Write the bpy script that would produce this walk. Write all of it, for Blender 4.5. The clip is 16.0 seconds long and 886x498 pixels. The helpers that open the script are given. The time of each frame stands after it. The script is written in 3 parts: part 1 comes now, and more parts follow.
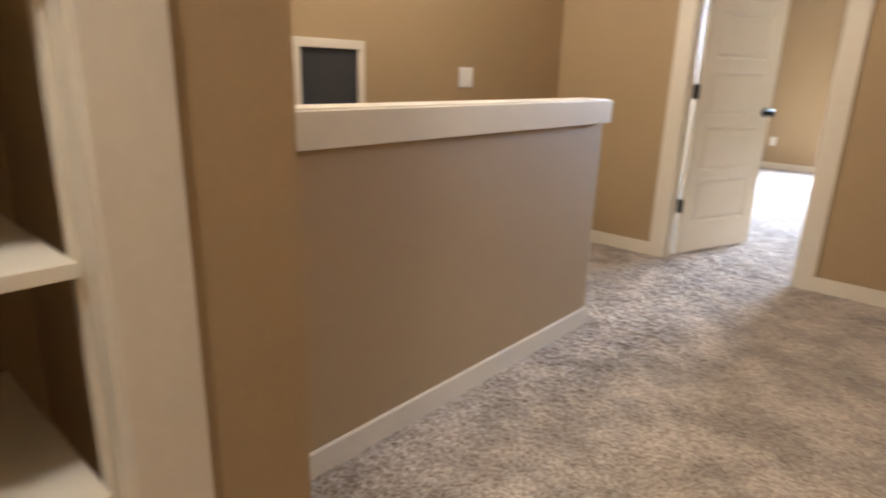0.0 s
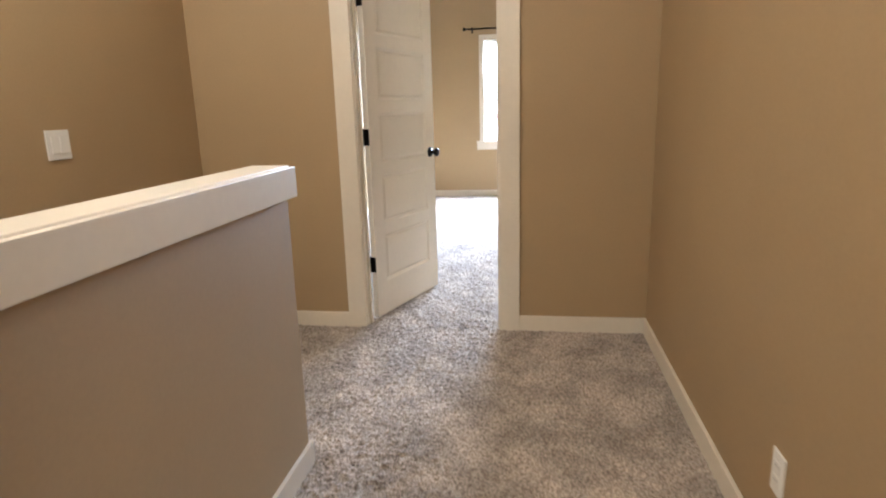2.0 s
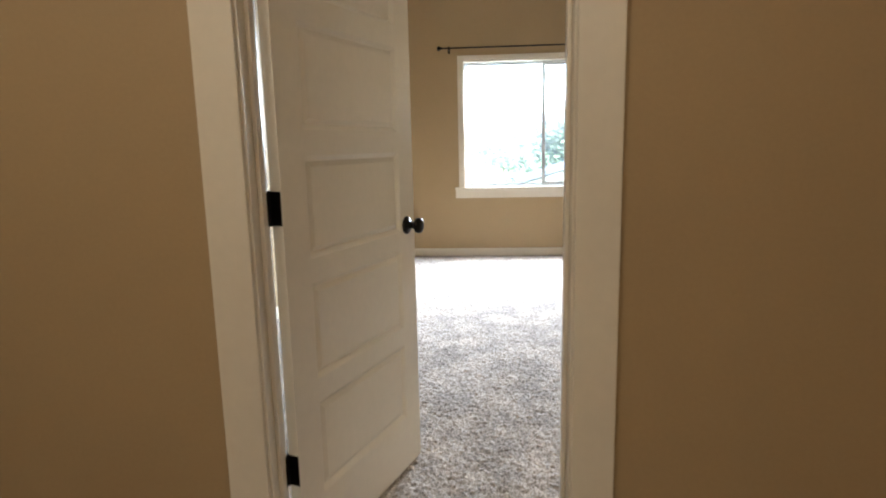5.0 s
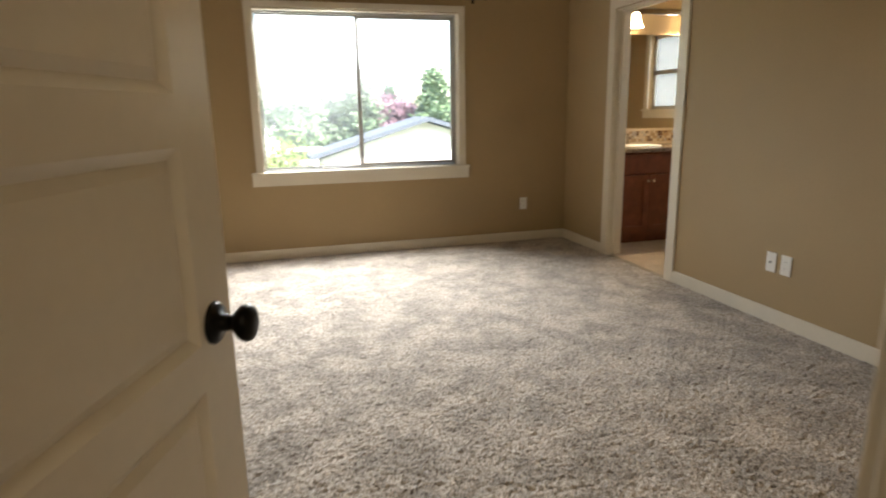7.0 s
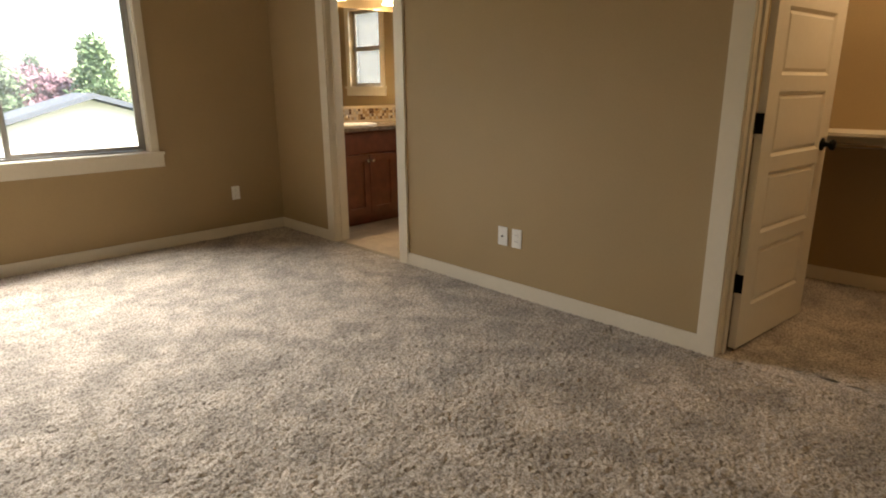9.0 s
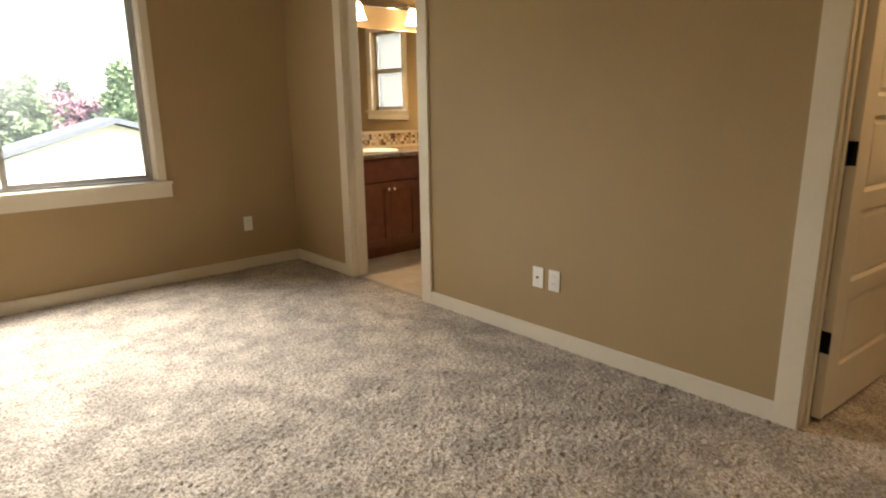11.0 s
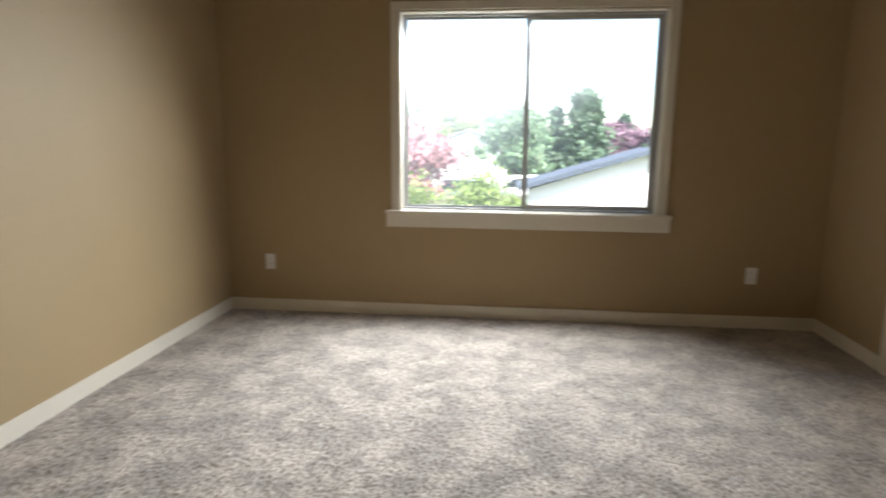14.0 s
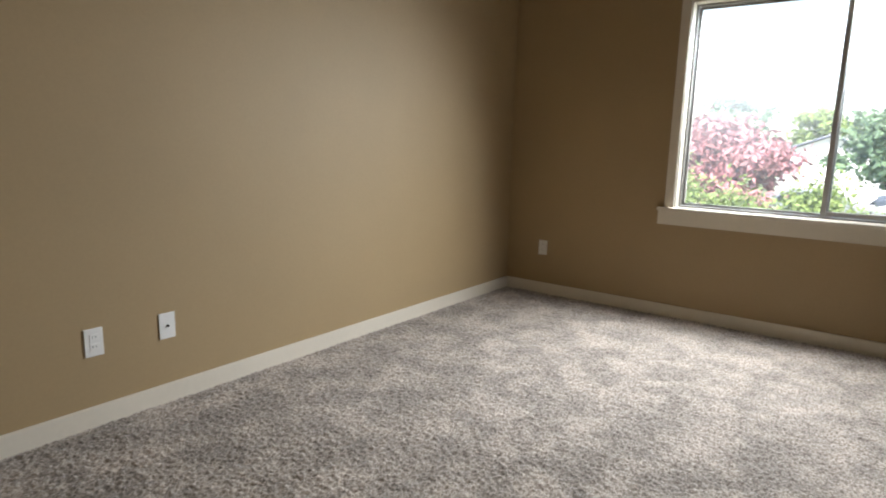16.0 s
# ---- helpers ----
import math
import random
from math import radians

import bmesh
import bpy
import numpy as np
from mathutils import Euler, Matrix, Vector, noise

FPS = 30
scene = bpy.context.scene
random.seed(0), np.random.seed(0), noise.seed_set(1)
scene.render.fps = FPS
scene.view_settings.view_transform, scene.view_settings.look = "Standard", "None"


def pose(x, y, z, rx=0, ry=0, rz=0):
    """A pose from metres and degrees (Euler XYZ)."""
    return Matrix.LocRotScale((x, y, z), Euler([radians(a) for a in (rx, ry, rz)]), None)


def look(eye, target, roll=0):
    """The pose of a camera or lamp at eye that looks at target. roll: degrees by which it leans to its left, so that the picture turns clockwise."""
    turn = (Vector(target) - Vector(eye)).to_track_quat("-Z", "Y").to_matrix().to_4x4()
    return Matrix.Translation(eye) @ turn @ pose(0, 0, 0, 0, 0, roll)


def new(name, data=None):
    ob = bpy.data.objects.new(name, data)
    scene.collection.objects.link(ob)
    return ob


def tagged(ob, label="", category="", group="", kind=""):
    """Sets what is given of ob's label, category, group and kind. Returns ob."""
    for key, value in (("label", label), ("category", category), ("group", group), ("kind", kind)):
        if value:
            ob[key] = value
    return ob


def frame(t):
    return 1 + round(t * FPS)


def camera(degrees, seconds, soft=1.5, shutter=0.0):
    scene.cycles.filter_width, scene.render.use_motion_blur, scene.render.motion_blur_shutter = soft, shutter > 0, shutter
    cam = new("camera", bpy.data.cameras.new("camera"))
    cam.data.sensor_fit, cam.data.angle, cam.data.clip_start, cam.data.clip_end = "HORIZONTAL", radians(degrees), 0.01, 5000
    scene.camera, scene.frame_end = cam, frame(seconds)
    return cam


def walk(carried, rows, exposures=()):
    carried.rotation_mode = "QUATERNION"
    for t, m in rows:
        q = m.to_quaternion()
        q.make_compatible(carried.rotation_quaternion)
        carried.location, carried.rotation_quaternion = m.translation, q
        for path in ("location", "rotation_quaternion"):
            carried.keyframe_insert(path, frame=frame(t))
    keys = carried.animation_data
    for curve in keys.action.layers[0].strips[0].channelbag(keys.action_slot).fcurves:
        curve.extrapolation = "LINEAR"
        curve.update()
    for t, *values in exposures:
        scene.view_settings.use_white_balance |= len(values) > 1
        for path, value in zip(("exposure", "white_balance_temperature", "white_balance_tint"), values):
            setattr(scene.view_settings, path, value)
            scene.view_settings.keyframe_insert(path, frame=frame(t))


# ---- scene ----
cam = camera(73.0, 16.0, soft=1.9, shutter=0.5)
PATH = [
    (0, (1.01, -3.889, 1.163), (-0.253, -2.448, 0.592), 1.7),
    (0.5, (0.924, -3.812, 1.169), (-0.016, -2.142, 0.595), 0.9),
    (1, (0.738, -3.646, 1.188), (-0.058, -1.912, 0.588), -1.1),
    (1.5, (0.636, -3.452, 1.179), (0.085, -1.61, 0.63), -0.5),
    (2, (0.516, -3.219, 1.228), (0.23, -1.293, 0.771), -1.6),
    (2.5, (0.439, -3.016, 1.223), (0.162, -1.08, 0.804), -1.5),
    (3, (0.405, -2.656, 1.233), (0.053, -0.728, 0.833), -1.7),
    (3.5, (0.355, -2.333, 1.246), (0.039, -0.399, 0.847), -1.6),
    (4, (0.275, -2.005, 1.244), (0.059, -0.046, 0.905), -0.3),
    (4.2, (0.271, -1.867, 1.234), (0.056, 0.092, 0.897), -0.1),
    (6.3, (-0.046, -0.592, 1.238), (0.137, 1.351, 0.804), -2.1),
    (6.5, (-0.026, -0.424, 1.256), (0.248, 1.499, 0.78), -1.2),
    (7, (-0.042, -0.166, 1.254), (0.484, 1.71, 0.81), -1.0),
    (7.5, (-0.005, 0.079, 1.229), (0.721, 1.88, 0.763), -0.2),
    (8, (0.03, 0.208, 1.244), (0.991, 1.886, 0.753), -0.1),
    (8.5, (0.015, 0.31, 1.279), (1.272, 1.769, 0.74), -0.4),
    (8.7, (-0.01, 0.301, 1.251), (1.333, 1.685, 0.72), -0.4),
    (10.8, (0.268, 0.609, 1.258), (1.596, 2.027, 0.783), -0.6),
    (11, (0.265, 0.627, 1.263), (1.569, 2.072, 0.805), -0.8),
    (11.5, (0.22, 0.709, 1.297), (1.5, 2.178, 0.848), -0.2),
    (12, (0.347, 0.85, 1.292), (1.568, 2.375, 0.865), -0.1),
    (12.5, (0.449, 0.946, 1.249), (1.429, 2.652, 0.886), -1.1),
    (13, (0.571, 1.032, 1.251), (1.181, 2.905, 0.908), -0.4),
    (13.5, (0.676, 1.08, 1.246), (0.868, 3.041, 0.904), 0.4),
    (14, (0.639, 1.063, 1.256), (0.43, 3.02, 0.902), 0.5),
    (14.5, (0.712, 0.959, 1.246), (0.146, 2.847, 0.905), 1.0),
    (15, (0.862, 1.001, 1.206), (0.017, 2.78, 0.861), 1.1),
    (15.5, (0.952, 1.019, 1.197), (-0.096, 2.685, 0.842), 1.9),
    (16, (1.073, 1.008, 1.187), (-0.101, 2.587, 0.83), 1.5),
]
# exposure of the clip's camera: brighter in the hall, stopped down in the bedroom
EXPOSURES = [(0, 4.25, 5480, 15), (2.0, 4.1, 5400, 14), (4.2, 3.5, 5350, 12), (6.0, 2.95, 6800, 11), (7.0, 2.5, 7000, 12), (8.5, 2.4, 7600, 14), (11.0, 2.75, 7800, 14),
             (12.0, 2.6, 7600, 13), (13.0, 2.05, 6700, 11), (14.0, 1.92, 6400, 12), (16.0, 1.72, 6500, 13)]
walk(cam, [(t, look(eye, target, roll)) for t, eye, target, roll in PATH], EXPOSURES)

# ---- world, sun and lamps ----
world = bpy.data.worlds.new("world")
scene.world = world
world.use_nodes = True
wn = world.node_tree.nodes
sky = wn.new("ShaderNodeTexSky")
sky.sky_type = "NISHITA"
sky.sun_disc = False
sky.sun_elevation = radians(48)
sky.sun_rotation = radians(158)
sky.air_density = 1.0
sky.dust_density = 1.5
sky.ozone_density = 0.6
world.node_tree.links.new(sky.outputs[0], wn["Background"].inputs[0])
wn["Background"].inputs[1].default_value = 0.15
sun = new("sun", bpy.data.lights.new("sun", "SUN"))
sun.data.energy = 4.6
sun.data.angle = radians(4)
sun.data.color = (1.0, 0.95, 0.88)
sun.matrix_world = look((4, -10, 12), (0, 0, 0))


def bulb(name, place, watts, colour, radius=0.05):
    lamp = new(name, bpy.data.lights.new(name, "POINT"))
    lamp.data.energy = watts
    lamp.data.color = colour
    lamp.data.shadow_soft_size = radius
    lamp.location = place
    return lamp


WARM = (1.0, 0.80, 0.54)
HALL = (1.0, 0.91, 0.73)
# daylight of the open sky, in the upper part of the bedroom window and in the bathroom window
for name, place, turn, wide, high, watts in (("window_daylight", (0.765, 5.50, 1.89), (52, 0, -24), 1.72, 0.44, 23), ("bath_daylight", (4.84, 4.03, 1.70), (90, 0, -90), 0.54, 0.84, 1.5)):
    lamp = new(name, bpy.data.lights.new(name, "AREA"))
    lamp.data.shape = "RECTANGLE"
    lamp.data.size, lamp.data.size_y = wide, high
    lamp.data.energy = watts
    lamp.data.spread = radians(112)
    lamp.data.color = (0.88, 0.95, 1.0)
    lamp.matrix_world = pose(*place, -turn[0], 0, turn[2])

# hall, landing and stair bulbs are unseen, added to give the warm light there
bulb("unseen_hall_bulb", (-0.10, -2.75, 2.66), 0.7, HALL, 0.12)
bulb("unseen_landing_bulb", (0.75, -4.35, 2.66), 2.9, HALL, 0.12)
bulb("unseen_stair_bulb", (-0.85, -1.75, 2.66), 2.6, HALL, 0.12)
bulb("closet_bulb", (3.6, 0.75, 2.4), 4.2, WARM, 0.08)
bulb("vanity_bulb", (3.37, 5.10, 2.05), 6.0, WARM, 0.03)
bulb("vanity_bulb", (3.97, 5.10, 2.05), 6.0, WARM, 0.03)


# ---- materials ----
def material(name, colour, rough=0.6, metal=0.0, grain=0.0, grain_scale=60.0, blotch=0.0, blotch_scale=2.0, bump=0.0, bump_scale=120.0, coat=0.0, per_object=0.0):
    m = bpy.data.materials.new(name)
    m.use_nodes = True
    nt = m.node_tree
    b = nt.nodes["Principled BSDF"]
    b.inputs["Roughness"].default_value = rough
    b.inputs["Metallic"].default_value = metal
    b.inputs["Coat Weight"].default_value = coat
    co = nt.nodes.new("ShaderNodeTexCoord").outputs["Object"]
    last = nt.nodes.new("ShaderNodeRGB")
    last.outputs[0].default_value = (*colour, 1)
    last = last.outputs[0]

    def vary(last, value, amount):
        span = nt.nodes.new("ShaderNodeMapRange")
        span.inputs["From Min"].default_value, span.inputs["From Max"].default_value = 0.25, 0.75
        span.inputs["To Min"].default_value, span.inputs["To Max"].default_value = 1 - amount, 1 + amount
        nt.links.new(value, span.inputs["Value"])
        mul = nt.nodes.new("ShaderNodeVectorMath")
        mul.operation = "SCALE"
        nt.links.new(last, mul.inputs[0])
        nt.links.new(span.outputs[0], mul.inputs["Scale"])
        return mul.outputs[0]

    def tex(scale, detail=3.0):
        n = nt.nodes.new("ShaderNodeTexNoise")
        n.inputs["Scale"].default_value, n.inputs["Detail"].default_value = scale, detail
        nt.links.new(co, n.inputs["Vector"])
        return n.outputs["Fac"]

    if blotch:
        last = vary(last, tex(blotch_scale), blotch)
    if grain:
        last = vary(last, tex(grain_scale), grain)
    if per_object:
        last = vary(last, nt.nodes.new("ShaderNodeObjectInfo").outputs["Random"], per_object)
    nt.links.new(last, b.inputs["Base Color"])
    if bump:
        n = nt.nodes.new("ShaderNodeBump")
        n.inputs["Strength"].default_value, n.inputs["Distance"].default_value = bump, 0.004
        nt.links.new(tex(bump_scale, 4.0), n.inputs["Height"])
        nt.links.new(n.outputs[0], b.inputs["Normal"])
    return m


TAN = material("tan_wall_paint", (0.376, 0.269, 0.141), 0.62, grain=0.03, grain_scale=90, blotch=0.04, blotch_scale=1.6, bump=0.10, bump_scale=160)
CEIL = material("white_ceiling_texture", (0.52, 0.48, 0.41), 0.9, blotch=0.03, bump=0.4, bump_scale=60)
TRIM = material("cream_trim_paint", (0.70, 0.64, 0.53), 0.38, grain=0.02, grain_scale=40, blotch=0.03, blotch_scale=3, bump=0.03, bump_scale=70)
DOOR = material("cream_door_paint", (0.76, 0.705, 0.60), 0.28, grain=0.02, grain_scale=40, blotch=0.03, blotch_scale=3, bump=0.04, bump_scale=200)
BRONZE = material("dark_bronze_metal", (0.010, 0.009, 0.008), 0.36, 0.8, grain=0.15, grain_scale=80)
PLATE = material("white_plastic", (0.80, 0.79, 0.75), 0.35, blotch=0.02, blotch_scale=20)
SLOT = material("dark_slot", (0.03, 0.03, 0.03), 0.6, grain=0.1)
VINYL = material("grey_window_frame", (0.36, 0.345, 0.32), 0.4, blotch=0.03, blotch_scale=8)
FILTER = material("charcoal_filter_mesh", (0.035, 0.035, 0.038), 0.75, grain=0.2, grain_scale=220, bump=0.4, bump_scale=300)
WOOD = material("cherry_wood", (0.165, 0.05, 0.022), 0.38, grain=0.22, grain_scale=14, blotch=0.18, blotch_scale=5, bump=0.06, bump_scale=60, coat=0.15)
STONE = material("brown_granite", (0.20, 0.15, 0.11), 0.22, grain=0.6, grain_scale=90, blotch=0.3, blotch_scale=25)
CERAMIC = material("white_ceramic", (0.85, 0.84, 0.80), 0.12, blotch=0.01)
CHROME = material("chrome", (0.75, 0.75, 0.74), 0.12, 1.0, grain=0.02)
BATH_FLOOR = material("beige_floor_tile", (0.46, 0.37, 0.27), 0.4, grain=0.08, grain_scale=30, blotch=0.12, blotch_scale=6, per_object=0.05)
GROUT = material("grout", (0.42, 0.37, 0.30), 0.9, grain=0.1)
SHELF = material("shelf_paint", (0.72, 0.66, 0.55), 0.45, blotch=0.03)
ROOFING = material("slate_roofing", (0.085, 0.10, 0.13), 0.85, grain=0.12, grain_scale=9, blotch=0.1, blotch_scale=0.6)
SIDING = material("white_siding", (0.86, 0.85, 0.87), 0.7, grain=0.03, blotch=0.04, blotch_scale=0.5)
FASCIA = material("grey_blue_fascia", (0.06, 0.075, 0.105), 0.6, grain=0.06)
GRASS = material("grass", (0.115, 0.135, 0.06), 0.9, grain=0.3, grain_scale=5, blotch=0.25, blotch_scale=0.15)
BARK = material("bark", (0.10, 0.075, 0.055), 0.9, grain=0.3, grain_scale=20)
ASPHALT = material("asphalt", (0.10, 0.10, 0.10), 0.9, grain=0.2, grain_scale=8)
CARPAINT = material("silver_car_paint", (0.35, 0.37, 0.40), 0.3, 0.4, blotch=0.02)
DARKGLASS = material("dark_car_glass", (0.03, 0.035, 0.04), 0.08, blotch=0.02)
RUBBER = material("tyre_rubber", (0.025, 0.025, 0.025), 0.8, grain=0.1)


def leaf_material(name, colour):
    m = bpy.data.materials.new(name)
    m.use_nodes = True
    nt = m.node_tree
    b = nt.nodes["Principled BSDF"]
    b.inputs["Roughness"].default_value = 0.6
    geo = nt.nodes.new("ShaderNodeNewGeometry")
    ramp = nt.nodes.new("ShaderNodeValToRGB")
    ramp.color_ramp.elements[0].color = (*[c * 0.55 for c in colour], 1)
    ramp.color_ramp.elements[1].color = (*[c * 1.5 for c in colour], 1)
    nt.links.new(geo.outputs["Random Per Island"], ramp.inputs[0])
    nt.links.new(ramp.outputs[0], b.inputs["Base Color"])
    return m


LEAF_GREEN = leaf_material("green_leaves", (0.11, 0.18, 0.095))
LEAF_DARK = leaf_material("dark_conifer_needles", (0.06, 0.105, 0.07))
LEAF_PINE = leaf_material("green_conifer_needles", (0.085, 0.135, 0.08))
LEAF_PLUM = leaf_material("purple_plum_leaves", (0.20, 0.115, 0.16))
LEAF_LIME = leaf_material("yellow_green_leaves", (0.17, 0.235, 0.065))
LEAF_RED = leaf_material("maple_red_leaves", (0.34, 0.15, 0.165))

# carpet: beige loop pile with brushed light and dark patches
CARPET = bpy.data.materials.new("beige_plush_carpet")
CARPET.use_nodes = True
nt = CARPET.node_tree
cb = nt.nodes["Principled BSDF"]
cb.inputs["Roughness"].default_value = 0.95
cb.inputs["Sheen Weight"].default_value = 0.35
cb.inputs["Sheen Roughness"].default_value = 0.4
cco = nt.nodes.new("ShaderNodeTexCoord").outputs["Object"]
tuft = nt.nodes.new("ShaderNodeTexNoise")
tuft.inputs["Scale"].default_value, tuft.inputs["Detail"].default_value = 105, 3
patch = nt.nodes.new("ShaderNodeTexNoise")
patch.inputs["Scale"].default_value, patch.inputs["Detail"].default_value = 4.2, 7
patch.inputs["Roughness"].default_value = 0.66
patch.inputs["Distortion"].default_value = 0.25
for n in (tuft, patch):
    nt.links.new(cco, n.inputs["Vector"])
ramp = nt.nodes.new("ShaderNodeValToRGB")
ramp.color_ramp.elements[0].position, ramp.color_ramp.elements[1].position = 0.37, 0.62
ramp.color_ramp.elements[0].color = (0.205, 0.165, 0.130, 1)
ramp.color_ramp.elements[1].color = (0.51, 0.445, 0.380, 1)
nt.links.new(tuft.outputs["Fac"], ramp.inputs[0])
span = nt.nodes.new("ShaderNodeMapRange")
span.inputs["From Min"].default_value, span.inputs["From Max"].default_value = 0.41, 0.60
span.inputs["To Min"].default_value, span.inputs["To Max"].default_value = 0.74, 1.23
nt.links.new(patch.outputs["Fac"], span.inputs["Value"])
mul = nt.nodes.new("ShaderNodeVectorMath")
mul.operation = "SCALE"
nt.links.new(ramp.outputs[0], mul.inputs[0])
nt.links.new(span.outputs[0], mul.inputs["Scale"])
nt.links.new(mul.outputs[0], cb.inputs["Base Color"])
cbump = nt.nodes.new("ShaderNodeBump")
cbump.inputs["Strength"].default_value, cbump.inputs["Distance"].default_value = 0.7, 0.0045
nt.links.new(tuft.outputs["Fac"], cbump.inputs["Height"])
nt.links.new(cbump.outputs[0], cb.inputs["Normal"])


def glass_material(name, tint=(1, 1, 1)):
    m = bpy.data.materials.new(name)
    m.use_nodes = True
    nt = m.node_tree
    nt.nodes.remove(nt.nodes["Principled BSDF"])
    clear = nt.nodes.new("ShaderNodeBsdfTransparent")
    clear.inputs[0].default_value = (*tint, 1)
    gloss = nt.nodes.new("ShaderNodeBsdfGlossy")
    gloss.inputs["Roughness"].default_value = 0.02
    fres = nt.nodes.new("ShaderNodeFresnel")
    fres.inputs[0].default_value = 1.3
    mix = nt.nodes.new("ShaderNodeMixShader")
    nt.links.new(fres.outputs[0], mix.inputs[0])
    nt.links.new(clear.outputs[0], mix.inputs[1])
    nt.links.new(gloss.outputs[0], mix.inputs[2])
    # pale translucent share puts the veiling glare of the bright sky into the glass
    veil = nt.nodes.new("ShaderNodeBsdfTranslucent")
    veil.inputs[0].default_value = (0.85, 0.87, 0.88, 1)
    veil_mix = nt.nodes.new("ShaderNodeMixShader")
    veil_mix.inputs[0].default_value = 0.044
    nt.links.new(mix.outputs[0], veil_mix.inputs[1])
    nt.links.new(veil.outputs[0], veil_mix.inputs[2])
    nt.links.new(veil_mix.outputs[0], nt.nodes["Material Output"].inputs[0])
    return m


GLASS = glass_material("window_glass", (0.96, 0.98, 0.97))
MIRROR = material("mirror_silver", (0.88, 0.89, 0.87), 0.02, 1.0)
FROST = bpy.data.materials.new("lit_frosted_glass")
FROST.use_nodes = True
fb = FROST.node_tree.nodes["Principled BSDF"]
fb.inputs["Base Color"].default_value = (0.9, 0.85, 0.75, 1)
fb.inputs["Emission Color"].default_value = (1.0, 0.78, 0.50, 1)
fb.inputs["Emission Strength"].default_value = 3.0


# ---- mesh helpers ----
def box(bm, x0, x1, y0, y1, z0, z1, bevel=0.0):
    made = bmesh.ops.create_cube(bm, size=1.0, matrix=Matrix.LocRotScale(((x0 + x1) / 2, (y0 + y1) / 2, (z0 + z1) / 2), None, (x1 - x0, y1 - y0, z1 - z0)))
    if bevel:
        edges = {e for v in made["verts"] for e in v.link_edges}
        bmesh.ops.bevel(bm, geom=list(edges), offset=bevel, segments=2, affect="EDGES", profile=0.6)
    return bm


def boxes(*rows, bevel=0.0):
    bm = bmesh.new()
    for row in rows:
        box(bm, *row, bevel=bevel)
    return bm


def turned(profile, steps=24, axis="Z"):
    """A solid of revolution from (radius, height) pairs."""
    bm = bmesh.new()
    rings = []
    for r, h in profile:
        ring = []
        for k in range(steps):
            a = 2 * math.pi * k / steps
            ring.append(bm.verts.new((r * math.cos(a), r * math.sin(a), h)))
        rings.append(ring)
    for a, b in zip(rings, rings[1:]):
        for k in range(steps):
            bm.faces.new((a[k], a[(k + 1) % steps], b[(k + 1) % steps], b[k]))
    bm.faces.new(list(reversed(rings[0])))
    bm.faces.new(rings[-1])
    if axis == "Y":
        bmesh.ops.rotate(bm, verts=bm.verts, matrix=Matrix.Rotation(radians(90), 3, "X"))
    if axis == "X":
        bmesh.ops.rotate(bm, verts=bm.verts, matrix=Matrix.Rotation(radians(90), 3, "Y"))
    for face in bm.faces:
        face.smooth = True
    return bm


def shifted(bm, x, y, z):
    bmesh.ops.translate(bm, verts=bm.verts, vec=(x, y, z))
    return bm


def mesh_of(name, bm, mat):
    bmesh.ops.recalc_face_normals(bm, faces=bm.faces)
    me = bpy.data.meshes.new(name)
    bm.to_mesh(me)
    bm.free()
    me.materials.append(mat)
    return me


def thing(name, label, category, place=(0, 0, 0), rz=0.0, group="", kind=""):
    ob = new(name)
    ob.matrix_basis = pose(*place, 0, 0, rz)
    ob.empty_display_size = 0.1
    return tagged(ob, label, category, group, kind)


def part(name, bm, mat, parent, label=""):
    ob = new(name, mesh_of(name, bm, mat))
    ob.parent = parent
    return tagged(ob, label)


def structure(name, bm, mat, label, category):
    return tagged(new(name, mesh_of(name, bm, mat)), label, category, kind="structure")


# ---- plan ----
H = 2.90          # ceiling height
T = 0.115         # partition thickness
J = 0.018         # jamb thickness
BX0, BX1 = -1.418, 2.755      # bedroom, across
BY0, BY1 = T, 5.264           # bedroom, along
HX0, HX1 = -1.345, 1.148     # hall and stairwell, across
DX0, DX1 = -0.415, 0.352     # bedroom doorway
DH = 2.05                    # doorway height
BA0, BA1 = 3.592, 4.412      # bathroom doorway, along y
CA0, CA1 = 0.517, 1.282      # closet doorway, along y
WX0, WX1, WZ0, WZ1 = -0.116, 1.655, 0.770, 2.118   # bedroom window opening
EX = 4.70                    # bathroom outer wall
HWX = -0.260                 # half wall, hall face
HWY = -1.388                 # half wall, free end
LY = -3.325                 # corner of the linen cupboard wall
LX = 0.20                    # linen cupboard wall, hall face


def wall_with_hole(axis, a0, a1, t0, t1, z0, z1, holes):
    """A wall along the axis from a0 to a1, t0 to t1 thick, with holes (from, to, bottom, top)."""
    bm = bmesh.new()

    def put(u0, u1, v0, v1):
        if u1 - u0 < 1e-4 or v1 - v0 < 1e-4:
            return
        if axis == "x":
            box(bm, u0, u1, t0, t1, v0, v1)
        else:
            box(bm, t0, t1, u0, u1, v0, v1)

    at = a0
    for h0, h1, b, t in sorted(holes):
        put(at, h0, z0, z1)
        put(h0, h1, z0, b)
        put(h0, h1, t, z1)
        at = h1
    put(at, a1, z0, z1)
    return bm


